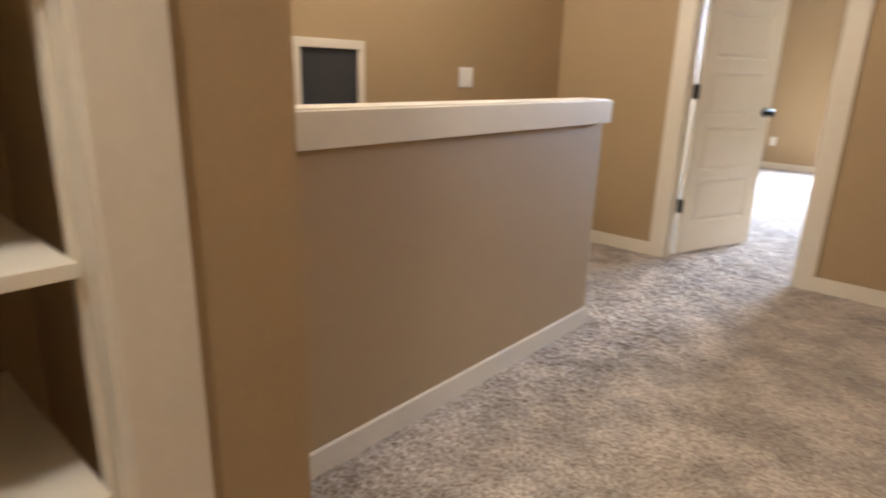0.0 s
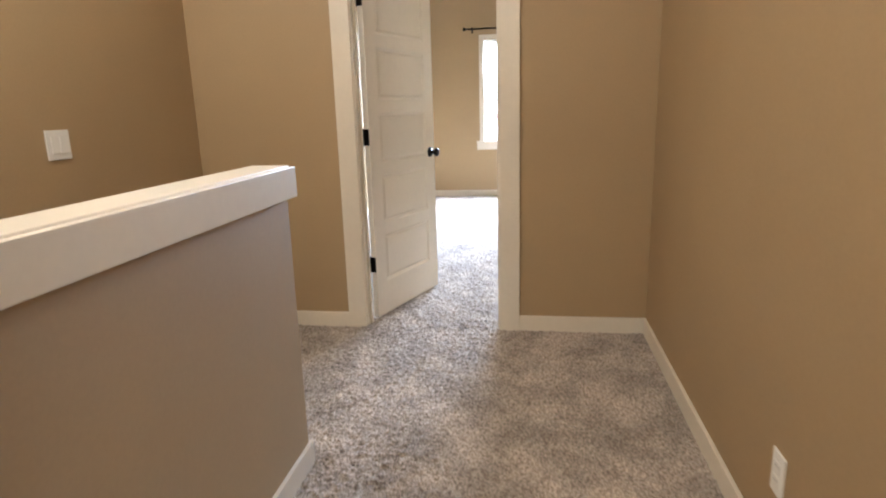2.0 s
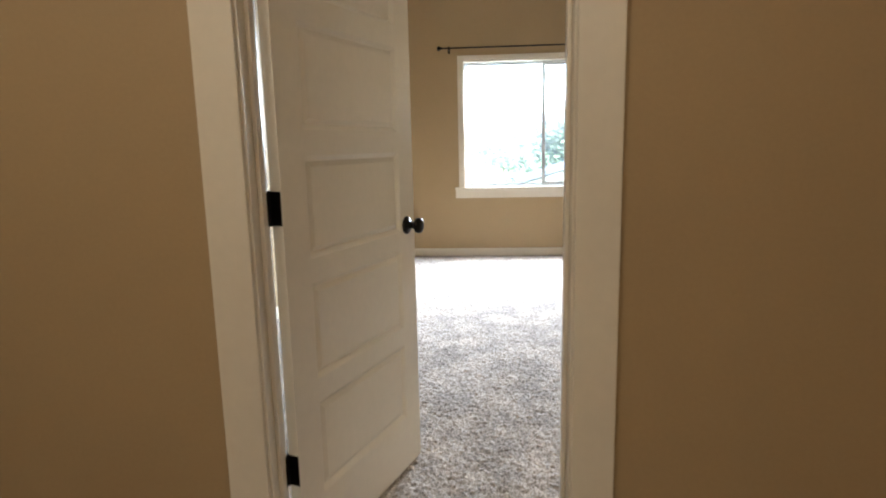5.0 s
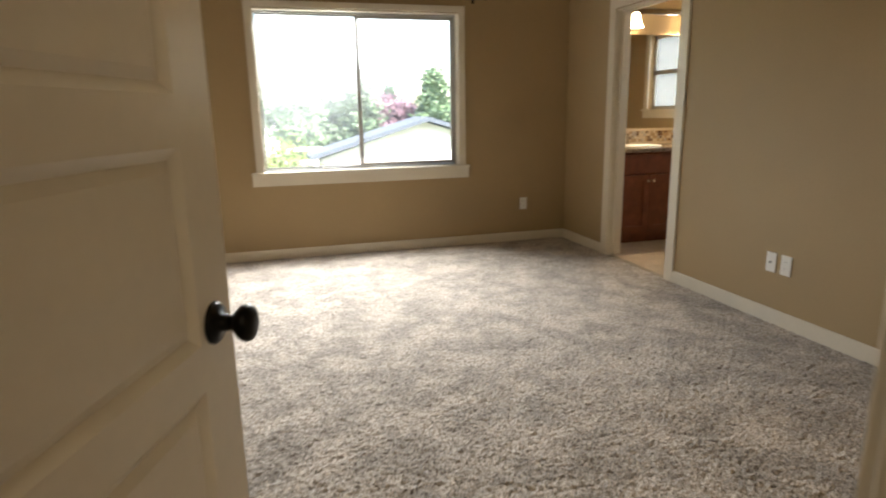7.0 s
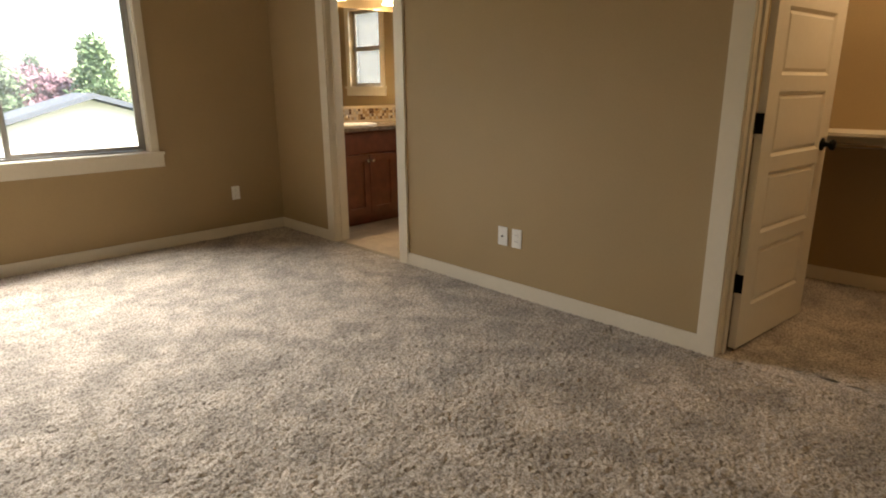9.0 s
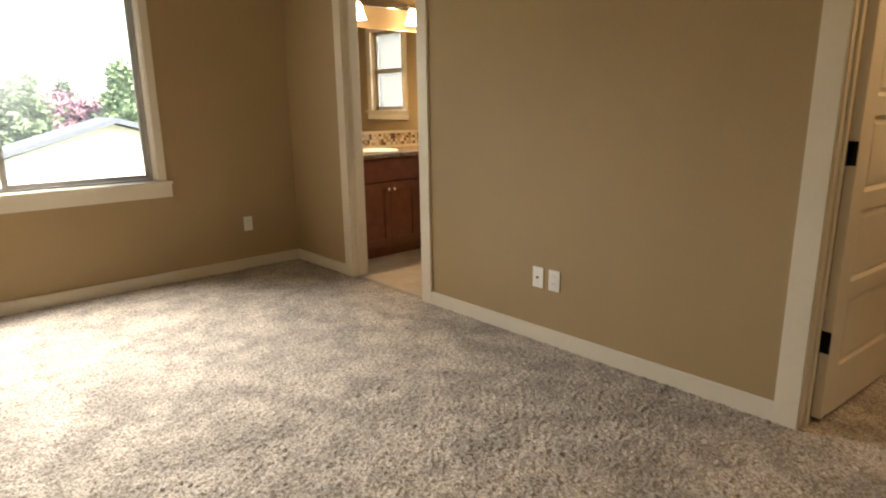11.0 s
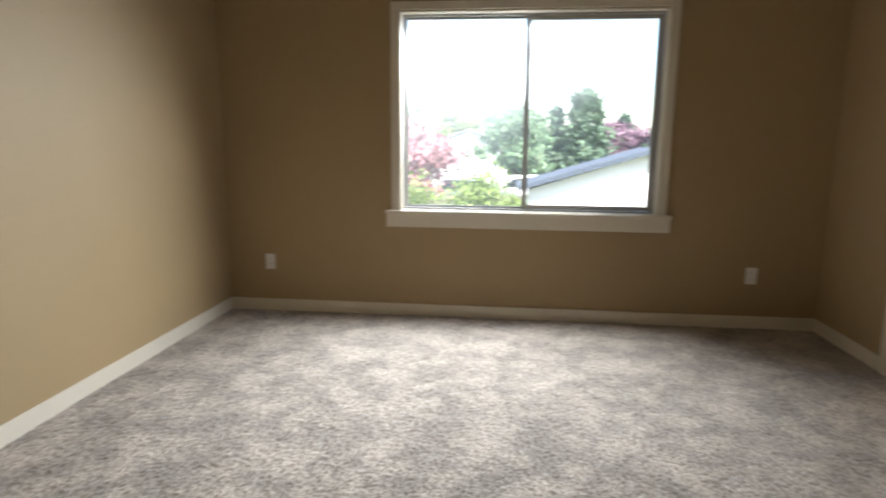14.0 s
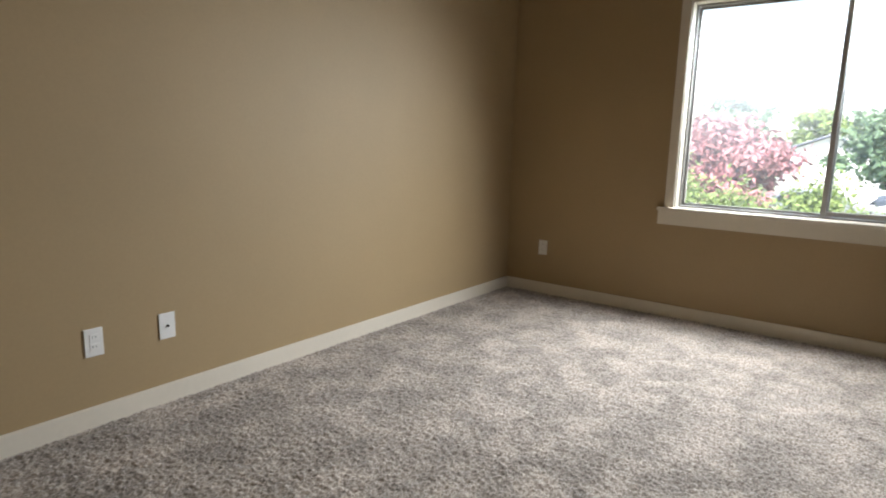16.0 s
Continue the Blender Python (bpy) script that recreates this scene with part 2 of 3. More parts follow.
TANWALL = "tan painted drywall with fine orange-peel texture"
structure("wall_window", wall_with_hole("x", BX0 - T, EX + T, BY1, BY1 + 0.16, 0, H, [(WX0, WX1, WZ0, WZ1)]), TAN, TANWALL, "wall")
structure("wall_door", wall_with_hole("x", HX0 - 0.15, BX1, 0, T, 0, H, [(DX0 - J, DX1 + J, 0, DH)]), TAN, TANWALL, "wall")
structure("wall_bedroom_left", wall_with_hole("y", T, BY1, BX0 - T, BX0, 0, H, []), TAN, TANWALL, "wall")
structure("wall_bedroom_right", wall_with_hole("y", 0, BY1, BX1, BX1 + T, 0, H, [(BA0 - J, BA1 + J, 0, DH), (CA0 - J, CA1 + J, 0, DH)]), TAN, TANWALL, "wall")
structure("wall_stairwell", wall_with_hole("y", -4.6, 0, HX0 - T, HX0, -1.6, H, []), TAN, TANWALL, "wall")
structure("wall_hall_right", wall_with_hole("y", -2.75, 0, HX1, HX1 + T, 0, H, []), TAN, TANWALL, "wall")
structure("wall_hall_return", wall_with_hole("x", HX1 + T, 2.8, -2.75, -2.75 + T, 0, H, []), TAN, TANWALL, "wall")
structure("wall_hall_east", wall_with_hole("y", -5.2, -2.75, 2.7, 2.8, 0, H, []), TAN, TANWALL, "wall")
structure("wall_hall_back", wall_with_hole("x", -1.5, 2.8, -5.3, -5.2, 0, H, []), TAN, TANWALL, "wall")
# linen cupboard wall, its opening and the cupboard's inside
LC0, LC1 = -4.40, -3.635
structure("wall_linen", wall_with_hole("y", -5.2, LY, LX - T, LX, 0, H, [(LC0 - J, LC1 + J, 0, DH)]), TAN, TANWALL, "wall")
structure("wall_linen_end", boxes((HX0, LX - T, LY - T, LY, -1.6, H)), TAN, TANWALL, "wall")
structure("wall_linen_inside", boxes((-0.43, -0.38, LC0 - 0.1, LC1 + 0.1, 0, H), (-0.38, LX - T, LC0 - 0.1, LC0 - 0.05, 0, H), (-0.38, LX - T, LC1 + 0.05, LC1 + 0.1, 0, H)), TAN, TANWALL, "wall")
structure("wall_half", boxes((HWX - T, HWX, LY, HWY, -0.3, 0.962)), TAN, "tan painted drywall half wall beside the stairwell", "half wall")
structure("wall_bath_outer", wall_with_hole("y", 2.6, BY1, EX, EX + T, 0, H, [(3.73, 4.33, 1.25, 2.15)]), TAN, TANWALL, "wall")
structure("wall_bath_near", boxes((BX1 + T, EX, 2.6, 2.6 + T, 0, H)), TAN, TANWALL, "wall")
structure("wall_closet_back", boxes((4.42, 4.42 + T, 0, 2.6, 0, H)), TAN, TANWALL, "wall")
structure("wall_closet_side", boxes((BX1 + T, 4.42, 0, T, 0, H)), TAN, TANWALL, "wall")
structure("wall_closet_far", boxes((BX1 + T, 4.42, 1.75, 1.75 + T, 0, H)), TAN, TANWALL, "wall")
structure("wall_stair_low", boxes((HWX - T, HWX, LY, HWY, -1.6, -0.3), (HX0, HWX, HWY, HWY + 0.1, -1.6, -0.2)), TAN, TANWALL, "wall")
structure("ceiling", boxes((-1.6, 4.9, -5.4, 5.45, H, H + 0.1)), CEIL, "white textured drywall ceiling", "ceiling")
structure("subfloor", boxes((HWX - T, 2.85, -5.4, HWY, -0.2, -0.012), (-1.6, 4.9, HWY, 5.45, -0.2, -0.012), (-1.6, HWX - T, -5.4, LY - T, -0.2, -0.012)), GROUT, "plain timber subfloor", "floor")


def carpet(name, rows, step=0.008):
    """Pile with uneven tufts, laid as one sheet per rectangle and joined."""
    rng = np.random.default_rng(7)
    verts, faces, base = [], [], 0
    for x0, x1, y0, y1 in rows:
        nx, ny = max(2, int((x1 - x0) / step)), max(2, int((y1 - y0) / step))
        gx, gy = np.meshgrid(np.linspace(x0, x1, nx + 1), np.linspace(y0, y1, ny + 1))
        jx, jy = (rng.random(gx.shape) - 0.5) * step * 0.7, (rng.random(gx.shape) - 0.5) * step * 0.7
        low = 0.002 * np.sin(gx * 5.1 + 1.3 * np.sin(gy * 3.3)) * np.sin(gy * 4.3 + np.sin(gx * 2.7))
        z = rng.random(gx.shape) ** 1.4 * 0.012 - 0.008 + low
        verts.append(np.stack([gx + jx, gy + jy, z], -1).reshape(-1, 3))
        i = (np.arange(ny)[:, None] * (nx + 1) + np.arange(nx)[None]).ravel() + base
        faces.append(np.stack([i, i + 1, i + nx + 2, i + nx + 1], -1))
        base += verts[-1].shape[0]
    v, q = np.concatenate(verts).astype(np.float32), np.concatenate(faces).astype(np.int32)
    me = bpy.data.meshes.new(name)
    me.vertices.add(len(v))
    me.vertices.foreach_set("co", v.ravel())
    me.loops.add(q.size)
    me.loops.foreach_set("vertex_index", q.ravel())
    me.polygons.add(len(q))
    me.polygons.foreach_set("loop_start", np.arange(0, q.size, 4, dtype=np.int32))
    me.polygons.foreach_set("use_smooth", np.ones(len(q), dtype=bool))
    me.update(calc_edges=True)
    me.materials.append(CARPET)
    return tagged(new(name, me), "beige plush carpet with brushed light and dark patches", "carpet", kind="structure")


carpet("floor_bedroom", [(BX0, BX1, BY0, BY1), (DX0, DX1, 0, BY0)])
carpet("floor_hall", [(HX0, HX1, HWY, 0), (HWX, HX1, -3.4, HWY)])
carpet("floor_hall_back", [(HWX - 0.6, HX1, -5.2, -3.4), (HX1, 2.7, -5.2, -2.75), (BX1, BX1 + T, CA0, CA1), (BX1 + T, 4.42, T, 1.75)], 0.02)
# stairs down behind the half wall
for k in range(7):
    structure("stair_step", boxes((HX0, HWX - T, HWY - 0.26 * (k + 1), HWY - 0.26 * k, -1.6, -0.19 * (k + 1)), bevel=0.01), CARPET, "carpeted stair step", "step")


# ---- trim ----
def baseboard(x0, x1, y0, y1):
    """A flat board of 85 mm with an eased top edge."""
    bm = boxes((x0, x1, y0, y1, -0.004, 0.085))
    top = [e for e in bm.edges if all(v.co.z > 0.08 for v in e.verts)]
    bmesh.ops.bevel(bm, geom=top, offset=0.004, segments=2, affect="EDGES")
    return structure("baseboard", bm, TRIM, "cream painted flat wooden baseboard", "baseboard")


B = 0.014
CW = 0.104        # casing width at the bedroom doorway
CN = 0.092        # casing width at the other doorways
baseboard(HX0, DX0 - 0.006 - CW, -B, 0)
baseboard(DX1 + 0.006 + CW, HX1, -B, 0)
baseboard(HX1 - B, HX1, -2.75, -B)
baseboard(HX0, HX0 + B, HWY, -B)
baseboard(HWX, HWX + B, LY, HWY + B)
baseboard(HWX - T - B, HWX, HWY, HWY + B)
baseboard(LX, LX + B, LC1 + 0.117, LY + B)
baseboard(HWX + B, LX, LY, LY + B)
baseboard(BX0, BX1, BY1 - B, BY1)
baseboard(BX0, BX0 + B, BY0, BY1 - B)
baseboard(BX0 + B, DX0 - 0.006 - CW, BY0, BY0 + B)
baseboard(DX1 + 0.006 + CW, BX1 - B, BY0, BY0 + B)
baseboard(BX1 - B, BX1, BA1 + 0.006 + CN, BY1 - B)
baseboard(BX1 - B, BX1, CA1 + 0.006 + CN, BA0 - 0.006 - CN)
baseboard(BX1 - B, BX1, BY0, CA0 - 0.006 - CN)
baseboard(4.42 - B, 4.42, T, 1.75)
baseboard(BX1 + T, 4.42 - B, 1.75 - B, 1.75)
baseboard(EX - B, EX, 2.72, 4.66)
baseboard(HX1 + T, 2.7, -2.75 - B, -2.75)


def doorway(name, axis, a0, a1, t0, t1, width, stop, label):
    """Jambs, stops and flat casings on both sides of an opening; axis is the way the wall runs, stop the offset of the stop."""
    frame_of = thing(name, label, "door frame", kind="structure")

    def put(part_name, u0, u1, w0, w1, z0, z1, bevel=0.0025):
        row = (u0, u1, w0, w1, z0, z1) if axis == "x" else (w0, w1, u0, u1, z0, z1)
        part(part_name, boxes(row, bevel=bevel), TRIM, frame_of)

    j = J - 0.0005
    put("jamb", a0 - j, a0, t0 - 0.001, t1 + 0.001, -0.004, DH)
    put("jamb", a1, a1 + j, t0 - 0.001, t1 + 0.001, -0.004, DH)
    put("head_jamb", a0, a1, t0 - 0.001, t1 + 0.001, DH - j, DH)
    put("stop", a0, a0 + 0.011, stop, stop + 0.032, -0.004, DH - j)
    put("stop", a1 - 0.011, a1, stop, stop + 0.032, -0.004, DH - j)
    put("stop", a0 + 0.011, a1 - 0.011, stop, stop + 0.032, DH - j - 0.011, DH - j)
    for w0, w1 in ((t0 - 0.017, t0), (t1, t1 + 0.017)):
        put("casing", a0 - 0.006 - width, a0 - 0.006, w0, w1, -0.004, DH + 0.006)
        put("casing", a1 + 0.006, a1 + 0.006 + width, w0, w1, -0.004, DH + 0.006)
        put("head_casing", a0 - 0.006 - width, a1 + 0.006 + width, w0, w1, DH + 0.006, DH + 0.006 + width)
    return frame_of


d1 = doorway("door_1", "x", DX0, DX1, 0, T, CW, 0.042, "cream painted door frame with flat casing, bedroom doorway")
d2 = doorway("door_2", "y", BA0, BA1, BX1, BX1 + T, CN, BX1 + 0.045, "cream painted door frame with flat casing, bathroom doorway")
d3 = doorway("door_3", "y", CA0, CA1, BX1, BX1 + T, CN, BX1 + 0.045, "cream painted door frame with flat casing, closet doorway")
d4 = doorway("door_4", "y", LC0, LC1, LX - T, LX, 0.11, LX - 0.08, "cream painted frame of the open linen cupboard")
for z in (0.338, 1.080, 1.822):
    part("hinge_plate", boxes((DX0 - 0.0005, DX0 + 0.0015, T - 0.034, T + 0.001, z - 0.045, z + 0.045)), BRONZE, d1, "dark bronze hinge plate")
    part("hinge_plate", boxes((BX1 + T - 0.034, BX1 + T + 0.001, CA1 - 0.0015, CA1 + 0.0005, z - 0.045, z + 0.045)), BRONZE, d3, "dark bronze hinge plate")
part("strike_plate", boxes((DX1 - 0.0015, DX1 + 0.001, 0.078, 0.112, 0.905, 0.963)), BRONZE, d1, "dark bronze strike plate")
part("strike_plate", boxes((BX1 + 0.045, BX1 + 0.075, BA1 - 0.0015, BA1 + 0.001, 0.905, 0.963)), BRONZE, d2, "dark bronze strike plate")


# ---- panel doors ----
def panel_door(label, place, rz, width, height=2.015):
    """Five-panel moulded door, hinged at its origin; the leaf runs along +x and is 35 mm thick towards +y, its knob at the far end."""
    door = thing("panel_door", label, "door", place, rz)
    th, stile, top, rail = 0.035, 0.108, 0.088, 0.070
    bottom = 0.215
    ph = (height - top - bottom - 4 * rail) / 5
    xs = [0, stile, width - stile, width]
    zs = [0.012, bottom]
    for k in range(5):
        zs.append(zs[-1] + ph)
        zs.append(zs[-1] + (rail if k < 4 else top))
    bm = bmesh.new()
    opens = []
    for y in (-th, 0.0):
        grid = [[bm.verts.new((x, y, z)) for x in xs] for z in zs]
        for r in range(len(zs) - 1):
            for c in range(3):
                face = (grid[r][c], grid[r][c + 1], grid[r + 1][c + 1], grid[r + 1][c])
                if y == 0:
                    face = tuple(reversed(face))
                if c == 1 and r % 2 == 1:
                    opens.append((r, y))
                    inner = []
                    d = 0.011 if y < 0 else -0.011
                    for x, z in ((xs[1] + 0.016, zs[r] + 0.016), (xs[2] - 0.016, zs[r] + 0.016), (xs[2] - 0.016, zs[r + 1] - 0.016), (xs[1] + 0.016, zs[r + 1] - 0.016)):
                        inner.append(bm.verts.new((x, y + d, z)))
                    outer = [grid[r][1], grid[r][2], grid[r + 1][2], grid[r + 1][1]]
                    for k in range(4):
                        bm.faces.new((outer[k], outer[(k + 1) % 4], inner[(k + 1) % 4], inner[k]))
                else:
                    bm.faces.new(face)
        if y < 0:
            front = grid
        else:
            back = grid
    for r in range(len(zs) - 1):
        bm.faces.new((front[r][0], front[r + 1][0], back[r + 1][0], back[r][0]))
        bm.faces.new((front[r][3], back[r][3], back[r + 1][3], front[r + 1][3]))
    for c in range(3):
        bm.faces.new((front[0][c], back[0][c], back[0][c + 1], front[0][c + 1]))
        bm.faces.new((front[-1][c], front[-1][c + 1], back[-1][c + 1], back[-1][c]))
    leaf = part("leaf", bm, DOOR, door)
    for k in range(5):
        z0, z1 = zs[1 + 2 * k], zs[2 + 2 * k]
        pb = boxes((xs[1] + 0.016, xs[2] - 0.016, 0.011 - th, -0.011, z0 + 0.016, z1 - 0.016))
        side = [f for f in pb.faces if abs(f.normal.y) > 0.5]
        bmesh.ops.inset_individual(pb, faces=side, thickness=0.022, depth=0.007)
        part("panel", pb, DOOR, leaf)
    for side in (0, 1):
        knob = turned([(0.033, 0), (0.033, 0.004), (0.028, 0.009), (0.014, 0.012), (0.012, 0.030), (0.019, 0.036), (0.027, 0.044), (0.029, 0.052), (0.026, 0.060), (0.015, 0.065)], 24, "Y")
        if side:
            bmesh.ops.rotate(knob, verts=knob.verts, matrix=Matrix.Rotation(radians(180), 3, "Z"))
        part("knob", shifted(knob, width - 0.062, 0 if side else -th, 0.948), BRONZE, door, "round dark bronze door knob")
    for z in (0.338, 1.080, 1.822):
        bm = boxes((-0.0025, 0.0005, -0.033, 0.004, z - 0.045, z + 0.045))
        pin = shifted(turned([(0.0065, 0), (0.0065, 0.094)], 12), -0.002, 0.004, z - 0.047)
        me = bpy.data.meshes.new("pin")
        pin.to_mesh(me)
        pin.free()
        bm.from_mesh(me)
        bpy.data.meshes.remove(me)
        part("hinge", bm, BRONZE, door, "dark bronze butt hinge")
    part("latch_plate", boxes((width - 0.0005, width + 0.0012, -0.029, -0.006, 0.90, 0.96)), BRONZE, door, "dark bronze latch plate")
    return door


# bedroom door, hinged on the stairwell side and swung into the bedroom, and the closet door
panel_door("cream five-panel bedroom door standing ajar into the room", (DX0 + 0.004, T + 0.004, 0), 70.5, 0.757)
panel_door("cream five-panel closet door standing wide open", (BX1 + T + 0.004, CA1 - 0.004, 0), -5.5, 0.745)


# ---- plates ----
def wall_plate(kind, place, rz, wide=0.072):
    """A plate on a wall; it faces -y before it is turned."""
    names = {"outlet": ("wall_outlet", "white duplex wall outlet with cover plate", "outlet"), "cable": ("cable_outlet", "white cover plate with one cable socket", "outlet"),
             "switch": ("light_switch", "white double rocker light switch plate", "switch")}
    ob = thing(*names[kind], place, rz)
    part("cover_plate", boxes((-wide / 2, wide / 2, -0.006, 0, -0.058, 0.058), bevel=0.002), PLATE, ob)
    if kind == "outlet":
        for z in (-0.02, 0.02):
            body = part("socket", boxes((-0.017, 0.017, -0.0085, -0.006, z - 0.0145, z + 0.0145), bevel=0.0012), PLATE, ob)
            for x in (-0.0065, 0.0065):
                part("slot", boxes((x - 0.001, x + 0.001, -0.0088, -0.008, z - 0.001, z + 0.007)), SLOT, body, "dark slot")
    elif kind == "cable":
        part("socket", shifted(turned([(0.0048, 0), (0.0048, 0.010)], 14, "Y"), 0, -0.005, 0), BRONZE, ob, "dark threaded cable socket")
    else:
        for x in (-0.023, 0.023):
            part("rocker", boxes((x - 0.0165, x + 0.0165, -0.0095, -0.006, -0.033, 0.033), bevel=0.0015), PLATE, ob)
    return ob


wall_plate("outlet", (2.309, BY1, 0.368), 0)
wall_plate("outlet", (-1.096, BY1, 0.368), 0)
wall_plate("cable", (BX1, 2.612, 0.360), -90)
wall_plate("outlet", (BX1, 2.504, 0.360), -90)
wall_plate("outlet", (BX0, 2.018, 0.352), 90)
wall_plate("cable", (BX0, 2.324, 0.350), 90)
wall_plate("outlet", (HX1, -1.765, 0.300), -90)
wall_plate("switch", (HX0, -1.045, 1.128), 90, 0.122)

# return-air grille on the stairwell wall
grille = thing("return_air_grille", "white-framed return air grille with charcoal filter on tan wall", "vent", (HX0, -2.052, 0.99), 90)
fw, fh, fr = 0.21, 0.30, 0.042
part("grille_frame", boxes((-fw, fw, -0.014, 0, fh - fr, fh), (-fw, fw, -0.014, 0, -fh, -fh + fr), (-fw, -fw + fr, -0.014, 0, -fh + fr, fh - fr), (fw - fr, fw, -0.014, 0, -fh + fr, fh - fr), bevel=0.002), TRIM, grille)
part("filter", boxes((-fw + fr, fw - fr, -0.004, -0.001, -fh + fr, fh - fr)), FILTER, grille, "charcoal filter mesh")

# half wall cap: top board between two apron strips whose top edges show beside it
cap = thing("half_wall_cap", "cream painted wooden cap with apron on the half wall", "cap")
part("cap_board", boxes((HWX - T - 0.006, HWX + 0.006, LY + 0.002, HWY + 0.020, 1.042, 1.064), bevel=0.003), TRIM, cap)
part("apron", boxes((HWX + 0.0065, HWX + 0.026, LY + 0.002, HWY + 0.024, 0.962, 1.059), bevel=0.003), TRIM, cap)
part("apron", boxes((HWX - T - 0.026, HWX - T - 0.0065, LY + 0.002, HWY + 0.024, 0.962, 1.059), bevel=0.003), TRIM, cap)
part("end_apron", boxes((HWX - T - 0.006, HWX + 0.006, HWY + 0.001, HWY + 0.019, 0.962, 1.0415), bevel=0.002), TRIM, cap)
part("core", boxes((HWX - T - 0.006, HWX + 0.006, LY + 0.002, HWY, 0.963, 1.0415)), TRIM, cap)

# linen cupboard shelves
for z in (0.19, 0.55, 0.91, 1.27, 1.63):
    tagged(new("shelf", mesh_of("shelf", boxes((-0.38, LX - 0.035, LC0 + 0.012, LC1 - 0.012, z - 0.022, z), bevel=0.002), SHELF)), "cream painted shelf in the linen cupboard", "shelf", "linen shelves")

# ---- bedroom window ----
win = thing("window_1", "wide sliding window in grey-taupe frame with cream casing", "window", kind="structure")
wy = BY1 + 0.075
part("casing", boxes((WX0 - 0.062, WX0, BY1 - 0.017, BY1, WZ0, WZ1 + 0.006), bevel=0.002), TRIM, win)
part("casing", boxes((WX1, WX1 + 0.060, BY1 - 0.017, BY1, WZ0, WZ1 + 0.006), bevel=0.002), TRIM, win)
part("head_casing", boxes((WX0 - 0.062, WX1 + 0.060, BY1 - 0.017, BY1, WZ1 + 0.006, WZ1 + 0.058), bevel=0.002), TRIM, win)
part("jamb_extension", boxes((WX0, WX0 + 0.008, BY1 - 0.002, wy, WZ0, WZ1), (WX1 - 0.008, WX1, BY1 - 0.002, wy, WZ0, WZ1), (WX0 + 0.008, WX1 - 0.008, BY1 - 0.002, wy, WZ1 - 0.008, WZ1)), TRIM, win)
part("window_sill", boxes((WX0 - 0.103, WX1 + 0.093, BY1 - 0.045, BY1, 0.749, 0.771), (WX0, WX1, BY1, wy, 0.749, 0.773), bevel=0.004), TRIM, win, "cream painted stool board")
part("apron", boxes((WX0 - 0.100, WX1 + 0.090, BY1 - 0.018, BY1, 0.652, 0.749), bevel=0.002), TRIM, win)
mx = 0.760


def ring(x0, x1, z0, z1, y0, y1, w):
    return boxes((x0, x0 + w, y0, y1, z0, z1), (x1 - w, x1, y0, y1, z0, z1), (x0 + w, x1 - w, y0, y1, z0, z0 + w), (x0 + w, x1 - w, y0, y1, z1 - w, z1), bevel=0.0025)


part("window_frame", ring(WX0 + 0.008, WX1 - 0.008, WZ0 + 0.003, WZ1 - 0.008, wy, wy + 0.07, 0.011), VINYL, win)
part("fixed_sash", ring(WX0 + 0.022, mx + 0.018, WZ0 + 0.017, WZ1 - 0.022, wy + 0.036, wy + 0.06, 0.014), VINYL, win)
slide = part("sliding_sash", ring(mx - 0.024, WX1 - 0.022, WZ0 + 0.017, WZ1 - 0.022, wy + 0.006, wy + 0.033, 0.030), VINYL, win)
part("latch", boxes((mx - 0.012, mx + 0.004, wy - 0.006, wy + 0.006, 1.40, 1.47), bevel=0.003), VINYL, slide, "grey sash latch")
for x0, x1, y in ((WX0 + 0.03, mx + 0.01, wy + 0.047), (mx, WX1 - 0.030, wy + 0.019)):
    pane = part("pane", boxes((x0, x1, y, y + 0.004, WZ0 + 0.025, WZ1 - 0.03)), GLASS, win, "clear window pane")
    pane.visible_shadow = False

# curtain rod over the window
rod = thing("curtain_rod", "thin dark bronze curtain rod with round finials", "curtain rod", (0, BY1, 2.245))
part("rod", shifted(turned([(0.008, 0), (0.008, 2.20)], 14, "X"), -0.335, -0.085, 0), BRONZE, rod)
for x, s in ((-0.335, -1), (1.865, 1)):
    fin = turned([(0.008, 0), (0.014, 0.004), (0.010, 0.012), (0.022, 0.022), (0.026, 0.034), (0.020, 0.046), (0.006, 0.052)], 16, "X")
    if s < 0:
        bmesh.ops.rotate(fin, verts=fin.verts, matrix=Matrix.Rotation(radians(180), 3, "Z"))
    part("finial", shifted(fin, x, -0.085, 0), BRONZE, rod)
    bx = x - s * 0.07
    part("bracket", boxes((bx - 0.012, bx + 0.012, -0.006, 0, -0.045, 0.03), (bx - 0.005, bx + 0.005, -0.085, -0.004, -0.016, -0.008), (bx - 0.005, bx + 0.005, -0.095, -0.075, -0.016, 0.002), bevel=0.001), BRONZE, rod)

# ---- bathroom ----
structure("floor_bath", boxes((BX1 + 0.02, EX, 2.7, BY1, -0.012, -0.004)), GROUT, "pale grout bed of the bathroom floor", "floor")
bathfloor = bpy.data.objects["floor_bath"]
tile_mesh = mesh_of("floor_tile", boxes((-0.1635, 0.1635, -0.1635, 0.1635, 0, 0.008), bevel=0.0015), BATH_FLOOR)
for i in range(5):
    for k in range(7):
        tile = new("floor_tile", tile_mesh)
        tile.parent = bathfloor
        tile.location = (BX1 + 0.20 + 0.33 * i, BY1 - 0.17 - 0.33 * k, -0.006)
VX0, VX1, VY0 = 2.885, 4.55, 4.70
van = thing("vanity_cabinet", "cherry wood bathroom vanity cabinet with shaker doors", "vanity", (0, 0, 0))
part("body", boxes((VX0, VX1, VY0 + 0.02, BY1 - 0.005, 0.10, 0.865)), WOOD, van)
